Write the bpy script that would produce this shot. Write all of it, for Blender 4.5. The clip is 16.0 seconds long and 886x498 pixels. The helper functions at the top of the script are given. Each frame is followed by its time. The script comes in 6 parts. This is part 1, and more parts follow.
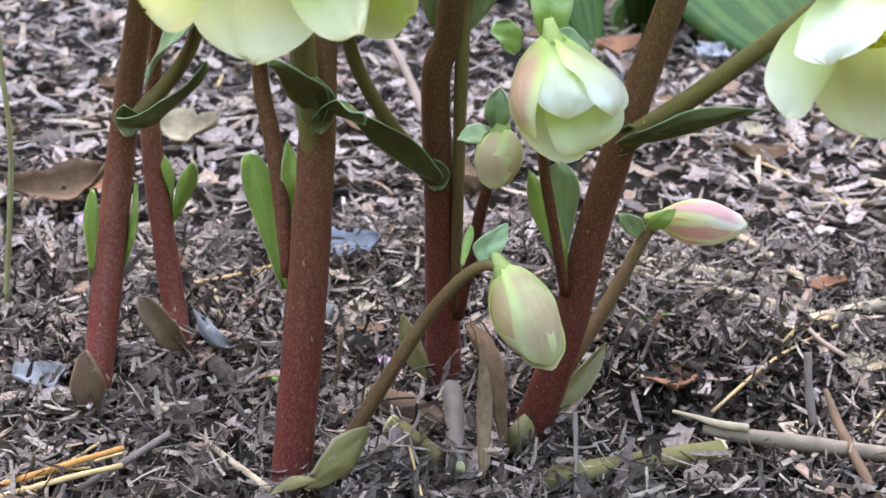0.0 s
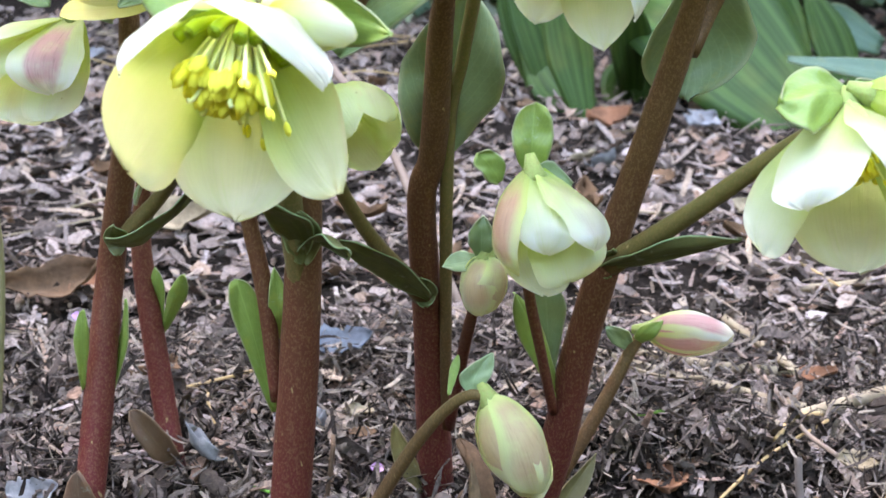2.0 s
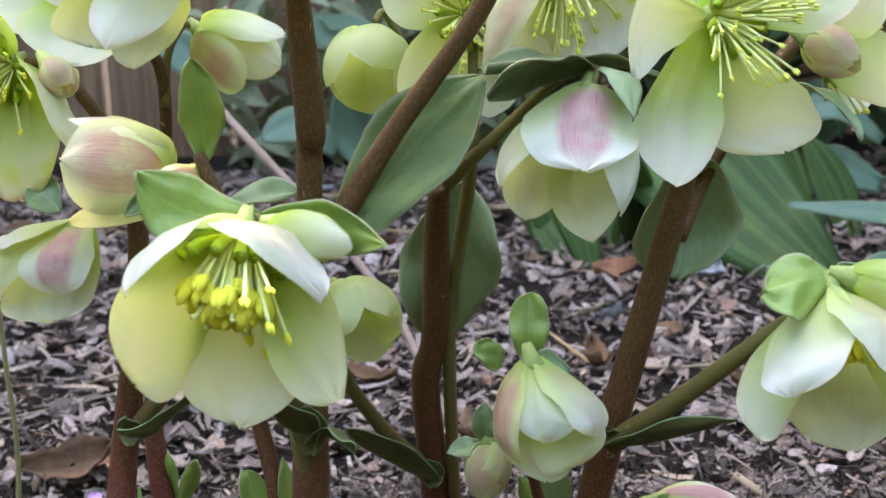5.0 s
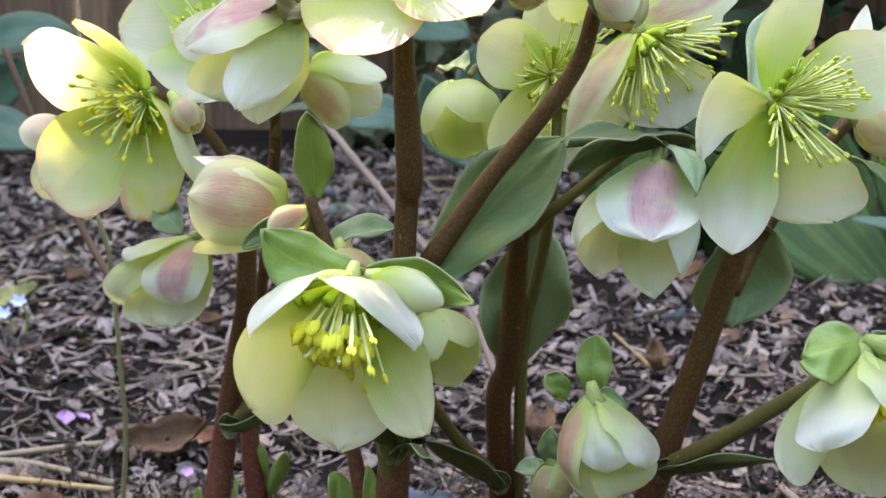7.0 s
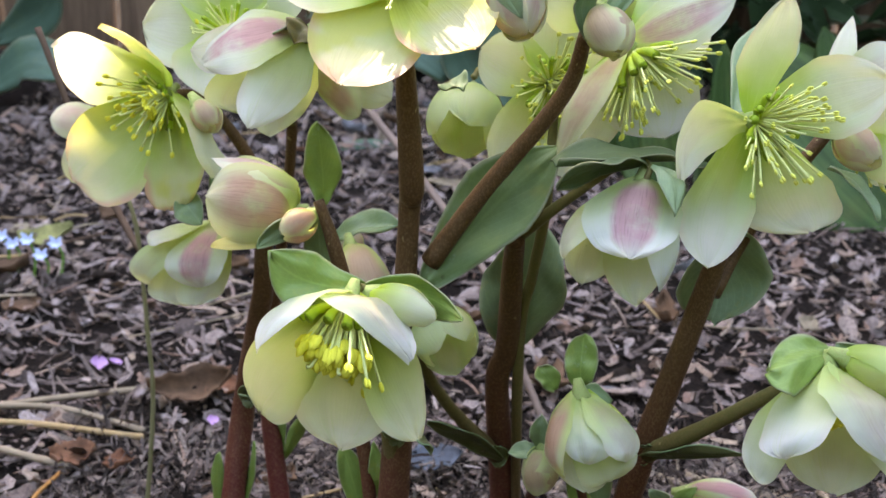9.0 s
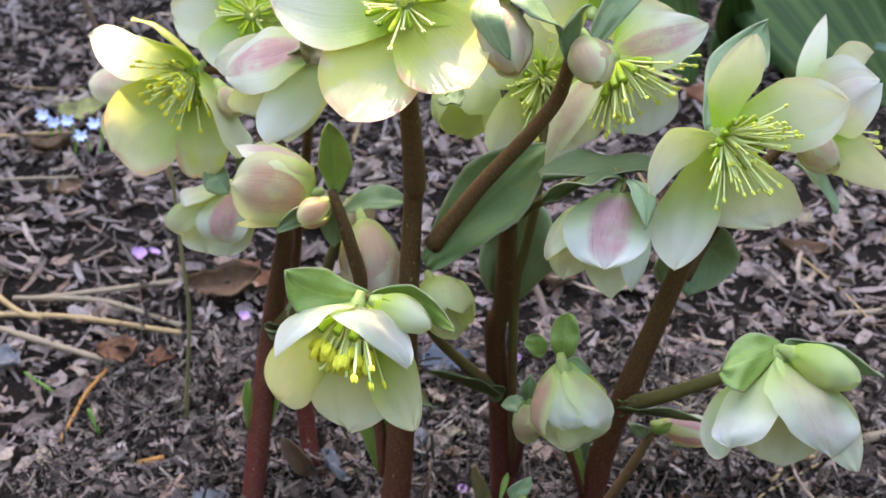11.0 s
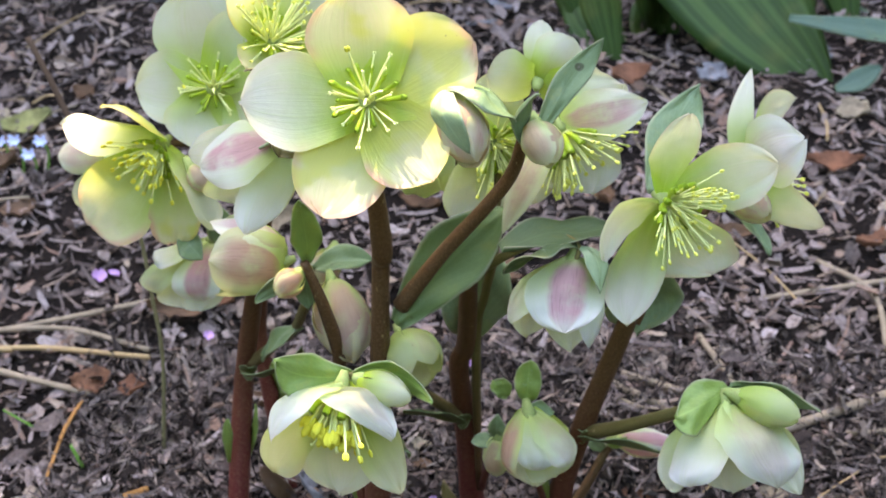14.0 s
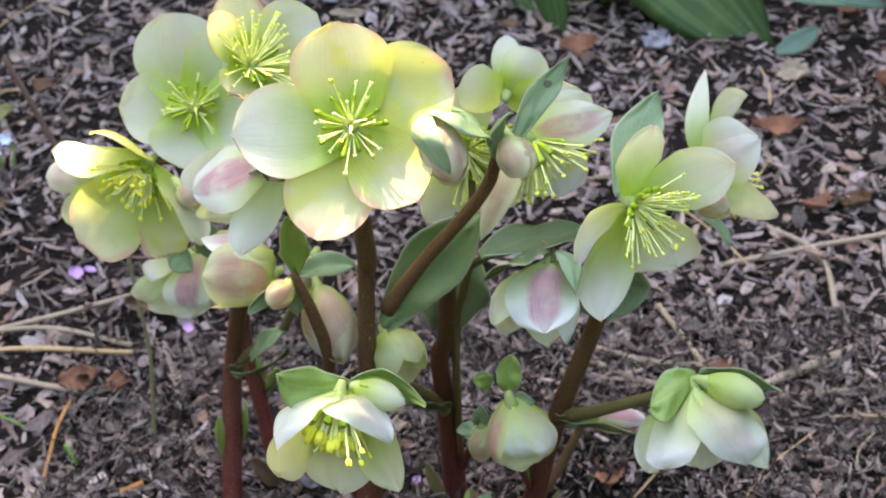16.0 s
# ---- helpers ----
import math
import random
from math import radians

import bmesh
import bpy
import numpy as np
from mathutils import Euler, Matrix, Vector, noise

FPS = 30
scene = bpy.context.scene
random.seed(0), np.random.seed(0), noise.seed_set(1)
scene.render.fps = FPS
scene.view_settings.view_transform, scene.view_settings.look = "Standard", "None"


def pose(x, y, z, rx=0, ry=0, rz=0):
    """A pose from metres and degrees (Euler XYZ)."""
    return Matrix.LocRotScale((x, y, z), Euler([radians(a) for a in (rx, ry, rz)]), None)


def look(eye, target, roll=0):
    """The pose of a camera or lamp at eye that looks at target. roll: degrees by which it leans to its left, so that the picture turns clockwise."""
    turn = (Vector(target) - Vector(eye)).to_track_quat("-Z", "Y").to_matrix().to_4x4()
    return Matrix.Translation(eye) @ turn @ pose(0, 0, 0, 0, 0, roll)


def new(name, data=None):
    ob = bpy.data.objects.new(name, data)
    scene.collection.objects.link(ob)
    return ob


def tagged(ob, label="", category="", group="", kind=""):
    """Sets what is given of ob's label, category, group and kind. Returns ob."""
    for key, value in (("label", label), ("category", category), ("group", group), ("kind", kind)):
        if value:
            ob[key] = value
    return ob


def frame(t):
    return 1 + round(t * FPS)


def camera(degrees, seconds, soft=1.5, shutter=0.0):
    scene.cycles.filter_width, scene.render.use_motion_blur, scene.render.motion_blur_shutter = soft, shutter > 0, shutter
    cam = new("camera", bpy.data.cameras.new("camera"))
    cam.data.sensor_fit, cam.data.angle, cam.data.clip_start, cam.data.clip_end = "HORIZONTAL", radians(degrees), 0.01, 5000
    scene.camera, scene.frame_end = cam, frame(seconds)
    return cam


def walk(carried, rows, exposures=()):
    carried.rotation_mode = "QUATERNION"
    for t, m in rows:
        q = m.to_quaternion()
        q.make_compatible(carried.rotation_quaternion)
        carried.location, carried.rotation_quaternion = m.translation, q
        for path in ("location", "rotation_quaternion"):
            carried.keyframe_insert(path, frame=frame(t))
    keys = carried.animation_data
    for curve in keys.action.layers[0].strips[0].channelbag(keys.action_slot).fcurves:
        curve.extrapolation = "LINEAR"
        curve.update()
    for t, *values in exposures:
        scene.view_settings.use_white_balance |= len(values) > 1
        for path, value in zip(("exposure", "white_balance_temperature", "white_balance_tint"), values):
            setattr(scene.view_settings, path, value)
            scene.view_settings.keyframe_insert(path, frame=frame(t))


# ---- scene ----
# ---- camera ----
cam = camera(34.22, 16.0, soft=1.5)
walk(cam, [
    (0, pose(-0.0000, -0.4800, 0.2675, 69.66, -1.10, 0.00)),
    (0.5, pose(-0.0010, -0.4786, 0.2708, 69.89, -1.24, 0.09)),
    (1, pose(0.0008, -0.4768, 0.2810, 70.19, -0.98, -0.23)),
    (1.5, pose(-0.0002, -0.4751, 0.2918, 70.59, -0.76, -0.34)),
    (2, pose(0.0047, -0.4724, 0.2978, 71.02, -0.15, -0.30)),
    (2.5, pose(0.0055, -0.4722, 0.3010, 71.81, 0.41, -0.32)),
    (3, pose(0.0058, -0.4753, 0.3055, 72.89, 0.77, -0.42)),
    (3.5, pose(0.0069, -0.4774, 0.3081, 73.95, 1.20, -0.50)),
    (4, pose(0.0091, -0.4785, 0.3116, 75.01, 1.58, -0.54)),
    (4.5, pose(0.0093, -0.4773, 0.3176, 75.84, 1.95, -0.58)),
    (5, pose(0.0107, -0.4797, 0.3182, 76.43, 2.13, -0.25)),
    (5.2, pose(0.0081, -0.4823, 0.3186, 76.75, 1.88, 0.19)),
    (7.3, pose(0.0079, -0.5324, 0.3739, 74.20, -0.17, 3.53)),
    (7.5, pose(0.0087, -0.5328, 0.3816, 73.79, -0.25, 3.75)),
    (8, pose(0.0064, -0.5398, 0.3872, 73.24, -0.55, 4.02)),
    (8.5, pose(0.0138, -0.5478, 0.3967, 72.44, -0.43, 4.28)),
    (9, pose(0.0240, -0.5528, 0.4110, 70.73, -0.27, 4.83)),
    (9.5, pose(0.0296, -0.5576, 0.4239, 68.00, -0.58, 5.73)),
    (9.7, pose(0.0341, -0.5578, 0.4384, 66.58, -0.53, 6.20)),
    (11.8, pose(0.0417, -0.5902, 0.5467, 60.59, 0.11, 6.20)),
    (12, pose(0.0393, -0.5914, 0.5513, 60.31, 0.28, 5.79)),
    (12.5, pose(0.0404, -0.5907, 0.5704, 59.72, 0.50, 5.06)),
    (13, pose(0.0372, -0.5911, 0.5885, 59.17, 0.82, 4.04)),
    (13.5, pose(0.0315, -0.5908, 0.5988, 58.64, 1.13, 3.03)),
    (14, pose(0.0236, -0.5861, 0.6026, 58.17, 1.44, 1.91)),
    (14.5, pose(0.0176, -0.5862, 0.6113, 57.62, 1.91, 1.11)),
    (15, pose(0.0157, -0.5912, 0.6234, 57.00, 2.23, 0.30)),
    (15.5, pose(0.0135, -0.5978, 0.6393, 56.35, 2.28, -0.65)),
    (16, pose(0.0063, -0.6030, 0.6522, 55.68, 2.41, -1.52)),
], exposures=[(0.0, 4.40, 8350.0, 12.5), (1.0, 4.40, 8350.0, 12.5), (2.0, 4.32, 8350.0, 13.0), (2.6, 4.20, 8300.0, 14.0), (3.5, 3.87, 8300.0, 14.0), (5.0, 3.67, 8300.0, 14.0), (7.3, 3.43, 8350.0, 15.5), (9.0, 3.34, 8350.0, 17.0), (12.0, 3.35, 8050.0, 16.5), (16.0, 3.34, 8050.0, 16.5)])
cam.data.dof.use_dof = True
cam.data.dof.focus_distance = 0.51
cam.data.dof.aperture_fstop = 28.0

# ---- light ----
SUN_TURN, SUN_HEIGHT = radians(-30), radians(57)
world = bpy.data.worlds.new("garden_sky")
scene.world = world
world.use_nodes = True
sky = world.node_tree.nodes.new("ShaderNodeTexSky")
sky.sky_type, sky.sun_disc = "NISHITA", False
sky.sun_elevation, sky.sun_rotation = SUN_HEIGHT, SUN_TURN
world.node_tree.links.new(sky.outputs[0], world.node_tree.nodes["Background"].inputs[0])
world.node_tree.nodes["Background"].inputs[1].default_value = 0.15
sun = new("sun", bpy.data.lights.new("sun", "SUN"))
sun.data.energy, sun.data.angle, sun.data.color = 2.0, radians(0.5), (1.0, 0.94, 0.84)
sun_way = Vector((math.sin(SUN_TURN) * math.cos(SUN_HEIGHT), math.cos(SUN_TURN) * math.cos(SUN_HEIGHT), math.sin(SUN_HEIGHT)))
sun.matrix_world = look(sun_way * 5, (0, 0, 0))


# ---- materials ----
class Mat:
    """A node material with short ways to wire it."""

    def __init__(self, name, rough=0.5, spec=0.5):
        self.m = bpy.data.materials.new(name)
        self.m.use_nodes = True
        self.t = self.m.node_tree
        self.b = self.t.nodes["Principled BSDF"]
        self.b.inputs["Roughness"].default_value = rough
        self.b.inputs["Specular IOR Level"].default_value = spec

    def node(self, kind, **values):
        n = self.t.nodes.new(kind)
        for k, v in values.items():
            key = k.replace("_", " ") if k.replace("_", " ") in n.inputs else k
            if key in n.inputs:
                if isinstance(v, bpy.types.NodeSocket):
                    self.t.links.new(v, n.inputs[key])
                else:
                    n.inputs[key].default_value = v
        return n

    def link(self, a, b):
        self.t.links.new(a, b)

    def coords(self, what="Object", scale=(1, 1, 1)):
        c = self.node("ShaderNodeTexCoord")
        m = self.node("ShaderNodeMapping", Vector=c.outputs[what], Scale=scale)
        return m.outputs[0]

    def noise(self, scale, detail=4.0, rough=0.6, vec=None):
        n = self.node("ShaderNodeTexNoise", Vector=vec or self.coords(), Scale=scale, Detail=detail, Roughness=rough)
        return n.outputs["Fac"]

    def ramp(self, fac, stops):
        r = self.node("ShaderNodeValToRGB", Fac=fac)
        e = r.color_ramp.elements
        while len(e) < len(stops):
            e.new(0.5)
        for k, (p, c) in zip(e, stops):
            k.position = p
            k.color = (*c, 1) if len(c) == 3 else c
        return r.outputs[0]

    def mix(self, fac, a, b, mode="MIX"):
        n = self.t.nodes.new("ShaderNodeMix")
        n.data_type, n.blend_type = "RGBA", mode
        for k, v in ((0, fac), (6, a), (7, b)):
            if isinstance(v, bpy.types.NodeSocket):
                self.link(v, n.inputs[k])
            else:
                n.inputs[k].default_value = (*v, 1) if isinstance(v, tuple) and len(v) == 3 else v
        return n.outputs[2]

    def math(self, op, a, b=0.0, clamp=False):
        n = self.t.nodes.new("ShaderNodeMath")
        n.operation, n.use_clamp = op, clamp
        for k, v in ((0, a), (1, b)):
            if isinstance(v, bpy.types.NodeSocket):
                self.link(v, n.inputs[k])
            else:
                n.inputs[k].default_value = v
        return n.outputs[0]

    def smooth(self, x, lo, hi):
        n = self.node("ShaderNodeMapRange", Value=x)
        n.interpolation_type = "SMOOTHSTEP"
        n.inputs["From Min"].default_value, n.inputs["From Max"].default_value = lo, hi
        return n.outputs[0]

    def uv(self):
        c = self.node("ShaderNodeTexCoord")
        s = self.node("ShaderNodeSeparateXYZ", Vector=c.outputs["UV"])
        return s.outputs[0], s.outputs[1]

    def colour(self, c):
        if isinstance(c, bpy.types.NodeSocket):
            self.link(c, self.b.inputs["Base Color"])
        else:
            self.b.inputs["Base Color"].default_value = (*c, 1)

    def bump(self, height, strength=0.3, distance=0.001):
        n = self.node("ShaderNodeBump", Height=height, Strength=strength, Distance=distance)
        self.link(n.outputs[0], self.b.inputs["Normal"])
        return n

    def thin(self, colour, amount):
        """Lets light through a thin sheet."""
        tr = self.t.nodes.new("ShaderNodeBsdfTranslucent")
        if isinstance(colour, bpy.types.NodeSocket):
            self.link(colour, tr.inputs[0])
        else:
            tr.inputs[0].default_value = (*colour, 1)
        mx = self.t.nodes.new("ShaderNodeMixShader")
        mx.inputs[0].default_value = amount
        self.link(self.b.outputs[0], mx.inputs[1])
        self.link(tr.outputs[0], mx.inputs[2])
        self.link(mx.outputs[0], self.t.nodes["Material Output"].inputs[0])


def sepal_material(name, tip, base, blush=0.0, blush_colour=(0.55, 0.27, 0.24), warm=0.0, sure=False, glow=0.62):
    """Waxy hellebore sepal: green at the claw, pale limb, fine veins along it, a rosy flush down the middle."""
    m = Mat(name, 0.36, 0.5)
    u, v = m.uv()
    side = m.math("ABSOLUTE", m.math("SUBTRACT", u, 0.5))
    rnd = m.node("ShaderNodeObjectInfo").outputs["Random"]
    cloud = m.noise(55, 3)
    fade = m.math("ADD", m.smooth(v, 0.06, 0.86), m.math("MULTIPLY", m.math("SUBTRACT", cloud, 0.5), 0.5), True)
    col = m.mix(fade, base, tip)
    vein = m.node("ShaderNodeTexNoise", Vector=m.coords("UV", (34, 1.8, 1)), Scale=1.0, Detail=4.0).outputs["Fac"]
    col = m.mix(m.math("MULTIPLY", m.smooth(vein, 0.5, 0.75), 0.34), col, (0.58, 0.70, 0.26))
    mask = m.math("MULTIPLY", m.smooth(m.math("ADD", side, m.math("MULTIPLY", m.math("SUBTRACT", m.noise(90, 3), 0.5), 0.16)), 0.44 if sure and not name.startswith("white") else 0.30, 0.17), m.smooth(v, 0.02, 0.22))
    mask = m.math("MULTIPLY", mask, m.smooth(v, 1.02, 0.72))
    mask = m.math("MULTIPLY", mask, m.smooth(m.noise(70, 4), 0.15, 0.55))
    mask = m.math("MULTIPLY", mask, blush if sure else m.math("MULTIPLY", m.smooth(rnd, 0.1, 0.75), blush))
    col = m.mix(mask, col, blush_colour)
    streak = m.node("ShaderNodeTexNoise", Vector=m.coords("UV", (46, 3.2, 1)), Scale=1.0, Detail=5.0, Distortion=0.6).outputs["Fac"]
    col = m.mix(m.math("MULTIPLY", m.math("MULTIPLY", mask, m.smooth(streak, 0.5, 0.68)), 0.55), col, tuple(c * 0.62 for c in blush_colour))
    rim = m.math("MAXIMUM", m.smooth(v, 0.84, 1.0), m.math("MULTIPLY", m.smooth(side, 0.36, 0.49), m.smooth(v, 0.3, 0.6)))
    edge = m.math("MULTIPLY", rim, m.smooth(m.noise(40, 3), 0.3, 0.55))
    col = m.mix(m.math("MULTIPLY", edge, 0.16 + warm), col, (0.70, 0.34, 0.25))
    # yellow patches: sun shining through the sepal, painted into its colour
    sun_gold = m.math("MULTIPLY", m.smooth(m.noise(30, 3), 0.46, 0.62), warm)
    col = m.mix(sun_gold, col, (0.66, 0.66, 0.10))
    spots = m.node("ShaderNodeTexVoronoi", Vector=m.coords(), Scale=210.0).outputs["Distance"]
    spots = m.math("MULTIPLY", m.smooth(spots, 0.11, 0.05), m.smooth(m.noise(60, 2), 0.6, 0.75))
    col = m.mix(m.math("MULTIPLY", spots, 0.7), col, (0.2, 0.12, 0.07))
    m.colour(col)
    m.bump(m.math("ADD", vein, m.noise(140, 3)), 0.35, 0.0009)
    m.thin(m.mix(m.math("MULTIPLY", m.math("SUBTRACT", 1.0, mask, True), glow - 0.5 * warm), col, (0.85, 0.86, 0.22)), 0.5)
    return m.m


SEPAL = {
    "cream": sepal_material("cream_sepal", (0.72, 0.74, 0.575), (0.36, 0.53, 0.05), 0.15),
    "butter": sepal_material("buttery_cream_sepal", (0.76, 0.72, 0.47), (0.37, 0.54, 0.035), 0.12, (0.68, 0.44, 0.32), 0.08),
    "pale": sepal_material("pale_limb_sepal", (0.80, 0.79, 0.63), (0.33, 0.54, 0.03), 0.10, (0.66, 0.42, 0.36), 0.10, glow=0.45),
    "cream_warm": sepal_material("warm_cream_sepal", (0.75, 0.71, 0.41), (0.38, 0.55, 0.035), 0.1, (0.7, 0.42, 0.3), 0.72),
    "blush": sepal_material("flushed_sepal", (0.70, 0.71, 0.50), (0.45, 0.56, 0.16), 0.66, (0.62, 0.30, 0.23), 0.0, True),
    "blushed_white": sepal_material("white_flushed_sepal", (0.84, 0.85, 0.79), (0.46, 0.58, 0.17), 0.8, (0.66, 0.34, 0.34)),
    "pink": sepal_material("rosy_sepal", (0.69, 0.67, 0.50), (0.42, 0.50, 0.18), 0.6, (0.64, 0.30, 0.27), 0.0, True),
    "rose": sepal_material("rose_stained_sepal", (0.69, 0.70, 0.48), (0.420, 0.521, 0.168), 0.8, (0.62, 0.29, 0.23), 0.0, True),
    "rose_white": sepal_material("white_rose_stained_sepal", (0.79, 0.80, 0.75), (0.49, 0.58, 0.2), 0.9, (0.66, 0.33, 0.34), 0.0, True, 0.35),
    "bud": sepal_material("creamy_bud_sepal", (0.72, 0.73, 0.50), (0.50, 0.60, 0.24), 0.75, (0.61, 0.37, 0.25), 0.0, True),
    "faint_white": sepal_material("faintly_flushed_sepal", (0.79, 0.80, 0.75), (0.50, 0.61, 0.2), 0.38, (0.64, 0.40, 0.36), 0.0, True, 0.35),
    # whiter copy for one sepal, its bright sunlight put into the colour
    "sunlit_white": sepal_material("sunlit_white_sepal", (0.84, 0.84, 0.72), (0.45, 0.58, 0.1), 0.0, glow=0.15),
    "white": sepal_material("white_sepal", (0.80, 0.81, 0.77), (0.52, 0.64, 0.24), 0.05, glow=0.35),
    "green": sepal_material("pale_green_sepal", (0.60, 0.67, 0.38), (0.36, 0.52, 0.10), 0.2),
}


def leaf_material(name, colour, pale, gloss=0.4, edge=(0.34, 0.33, 0.2), lit=(0.3, 0.42, 0.02)):
    m = Mat(name, gloss, 0.4)
    u, v = m.uv()
    side = m.math("ABSOLUTE", m.math("SUBTRACT", u, 0.5))
    col = m.mix(m.noise(45, 4), colour, pale)
    slant = m.math("SINE", m.math("ADD", m.math("MULTIPLY", v, 52.0), m.math("MULTIPLY", side, -62.0)))
    vein = m.math("MULTIPLY", m.smooth(slant, 0.8, 1.0), 0.1)
    rib = m.smooth(side, 0.035, 0.008)
    col = m.mix(m.math("MAXIMUM", vein, m.math("MULTIPLY", rib, 0.22)), col, tuple(min(1, c * 1.6) for c in pale))
    spots = m.node("ShaderNodeTexVoronoi", Vector=m.coords(), Scale=120.0).outputs["Distance"]
    spots = m.math("MULTIPLY", m.smooth(spots, 0.16, 0.08), m.smooth(m.noise(38, 2), 0.58, 0.7))
    col = m.mix(m.math("MULTIPLY", spots, 0.75), col, (0.07, 0.045, 0.02))
    cell = m.node("ShaderNodeTexVoronoi", Vector=m.coords(), Scale=48.0)
    eaten = m.math("ADD", cell.outputs["Distance"], m.math("MULTIPLY", m.math("SUBTRACT", m.noise(300, 3), 0.5), 0.07))
    chosen = m.smooth(m.node("ShaderNodeSeparateXYZ", Vector=cell.outputs["Color"]).outputs[0], 0.70, 0.74)
    col = m.mix(m.math("MULTIPLY", m.smooth(eaten, 0.115, 0.085), chosen), col, (0.055, 0.032, 0.024))
    col = m.mix(m.math("MULTIPLY", m.smooth(eaten, 0.055, 0.035), chosen), col, (0.36, 0.30, 0.23))
    cells = m.t.nodes.new("ShaderNodeTexVoronoi")
    cells.feature = "DISTANCE_TO_EDGE"
    cells.inputs["Scale"].default_value = 300.0
    m.link(m.coords(), cells.inputs["Vector"])
    net = m.smooth(cells.outputs["Distance"], 0.16, 0.02)
    col = m.mix(m.math("MULTIPLY", net, 0.07), col, tuple(min(1, c * 1.5) for c in pale))
    col = m.mix(m.math("MULTIPLY", m.smooth(m.noise(24, 3), 0.5, 0.75), 0.45), col, tuple(c * f for c, f in zip(pale, (1.25, 1.1, 0.7))))
    scuff = m.math("MULTIPLY", m.smooth(m.noise(210, 4, 0.7), 0.6, 0.7), m.smooth(m.noise(30, 2), 0.5, 0.62))
    col = m.mix(m.math("MULTIPLY", scuff, 0.35), col, (0.42, 0.48, 0.38))
    worn = m.math("MULTIPLY", m.smooth(m.noise(75, 4, 0.7), 0.54, 0.70), 0.4)
    col = m.mix(worn, col, tuple(c * f for c, f in zip(pale, (1.3, 0.95, 0.6))))
    rim = m.math("MULTIPLY", m.smooth(side, 0.44, 0.495), 0.65)
    col = m.mix(rim, col, edge)
    m.colour(col)
    m.bump(m.math("ADD", m.noise(160, 3), m.math("MULTIPLY", vein, -1.2)), 0.3, 0.0008)
    m.thin(m.mix(0.3, col, lit), 0.22)
    return m.m


LEAF = {
    "leaf": leaf_material("green_bract", (0.13, 0.205, 0.08), (0.23, 0.315, 0.15), 0.38),
    "leaf_bright": leaf_material("bright_green_bract", (0.165, 0.262, 0.040), (0.265, 0.375, 0.100), 0.36),
    "leaf_dark": leaf_material("dark_green_leaf", (0.100, 0.165, 0.048), (0.165, 0.245, 0.085), 0.50, (0.36, 0.36, 0.22)),
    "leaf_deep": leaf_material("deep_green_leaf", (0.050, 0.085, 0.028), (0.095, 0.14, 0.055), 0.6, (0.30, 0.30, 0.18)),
    "leaf_blue": leaf_material("grey_green_leaf", (0.175, 0.262, 0.115), (0.295, 0.395, 0.215), 0.38, (0.42, 0.46, 0.28)),
}


def stem_material(name, low, high, z0, z1):
    """Fleshy stem, wine red at the foot and olive brown above, densely speckled."""
    m = Mat(name, 0.5, 0.15)
    s = m.node("ShaderNodeSeparateXYZ", Vector=m.coords("Object"))
    up = m.math("ADD", m.smooth(s.outputs[2], z0, z1), m.math("MULTIPLY", m.math("SUBTRACT", m.noise(60, 3), 0.5), 0.35), True)
    col = m.mix(up, low, high)
    speck = m.smooth(m.noise(1250, 3, 0.8, m.coords("Object", (1, 1, 0.6))), 0.48, 0.60)
    col = m.mix(m.math("MULTIPLY", speck, 0.30), col, (0.25, 0.15, 0.07))
    blotch = m.smooth(m.noise(330, 2, 0.5, m.coords("Object", (1, 1, 0.5))), 0.72, 0.76)
    col = m.mix(m.math("MULTIPLY", blotch, 0.7), col, (0.34, 0.26, 0.12))
    m.colour(col)
    m.bump(m.math("ADD", m.noise(900, 3), m.math("ADD", m.noise(150, 2, 0.5, m.coords("Object", (1, 1, 0.12))), m.noise(120, 2, 0.5, m.coords("Object", (1, 1, 4.5))))), 0.32, 0.0009)
    return m.m


LEAF["olive"] = leaf_material("olive_clasping_bract", (0.066, 0.068, 0.024), (0.12, 0.135, 0.045), 0.5, (0.26, 0.40, 0.20))
LEAF["sheath"] = leaf_material("brownish_sheath", (0.105, 0.048, 0.034), (0.17, 0.105, 0.060), 0.5, (0.26, 0.17, 0.10), (0.30, 0.16, 0.06))
LEAF["sheath_pale"] = leaf_material("yellow_green_sheath", (0.14, 0.110, 0.045), (0.23, 0.195, 0.08), 0.5, (0.30, 0.21, 0.12), (0.34, 0.32, 0.05))

STEM = {
    "pedicel": stem_material("pale_green_pedicel", (0.24, 0.30, 0.09), (0.30, 0.38, 0.12), 0.05, 0.3),
    "stem": stem_material("wine_red_stem", (0.105, 0.017, 0.016), (0.092, 0.047, 0.017), 0.02, 0.20),
    "stem_green": stem_material("olive_stem", (0.10, 0.05, 0.024), (0.135, 0.12, 0.036), 0.03, 0.2),
}


def plain(name, colour, rough=0.6, vary=0.25, scale=200, bump=0.3):
    m = Mat(name, rough, 0.1)
    n = m.noise(scale, 4)
    m.colour(m.mix(n, tuple(c * (1 - vary) for c in colour), tuple(min(1, c * (1 + vary)) for c in colour)))
    m.bump(n, bump, 0.0008)
    return m.m


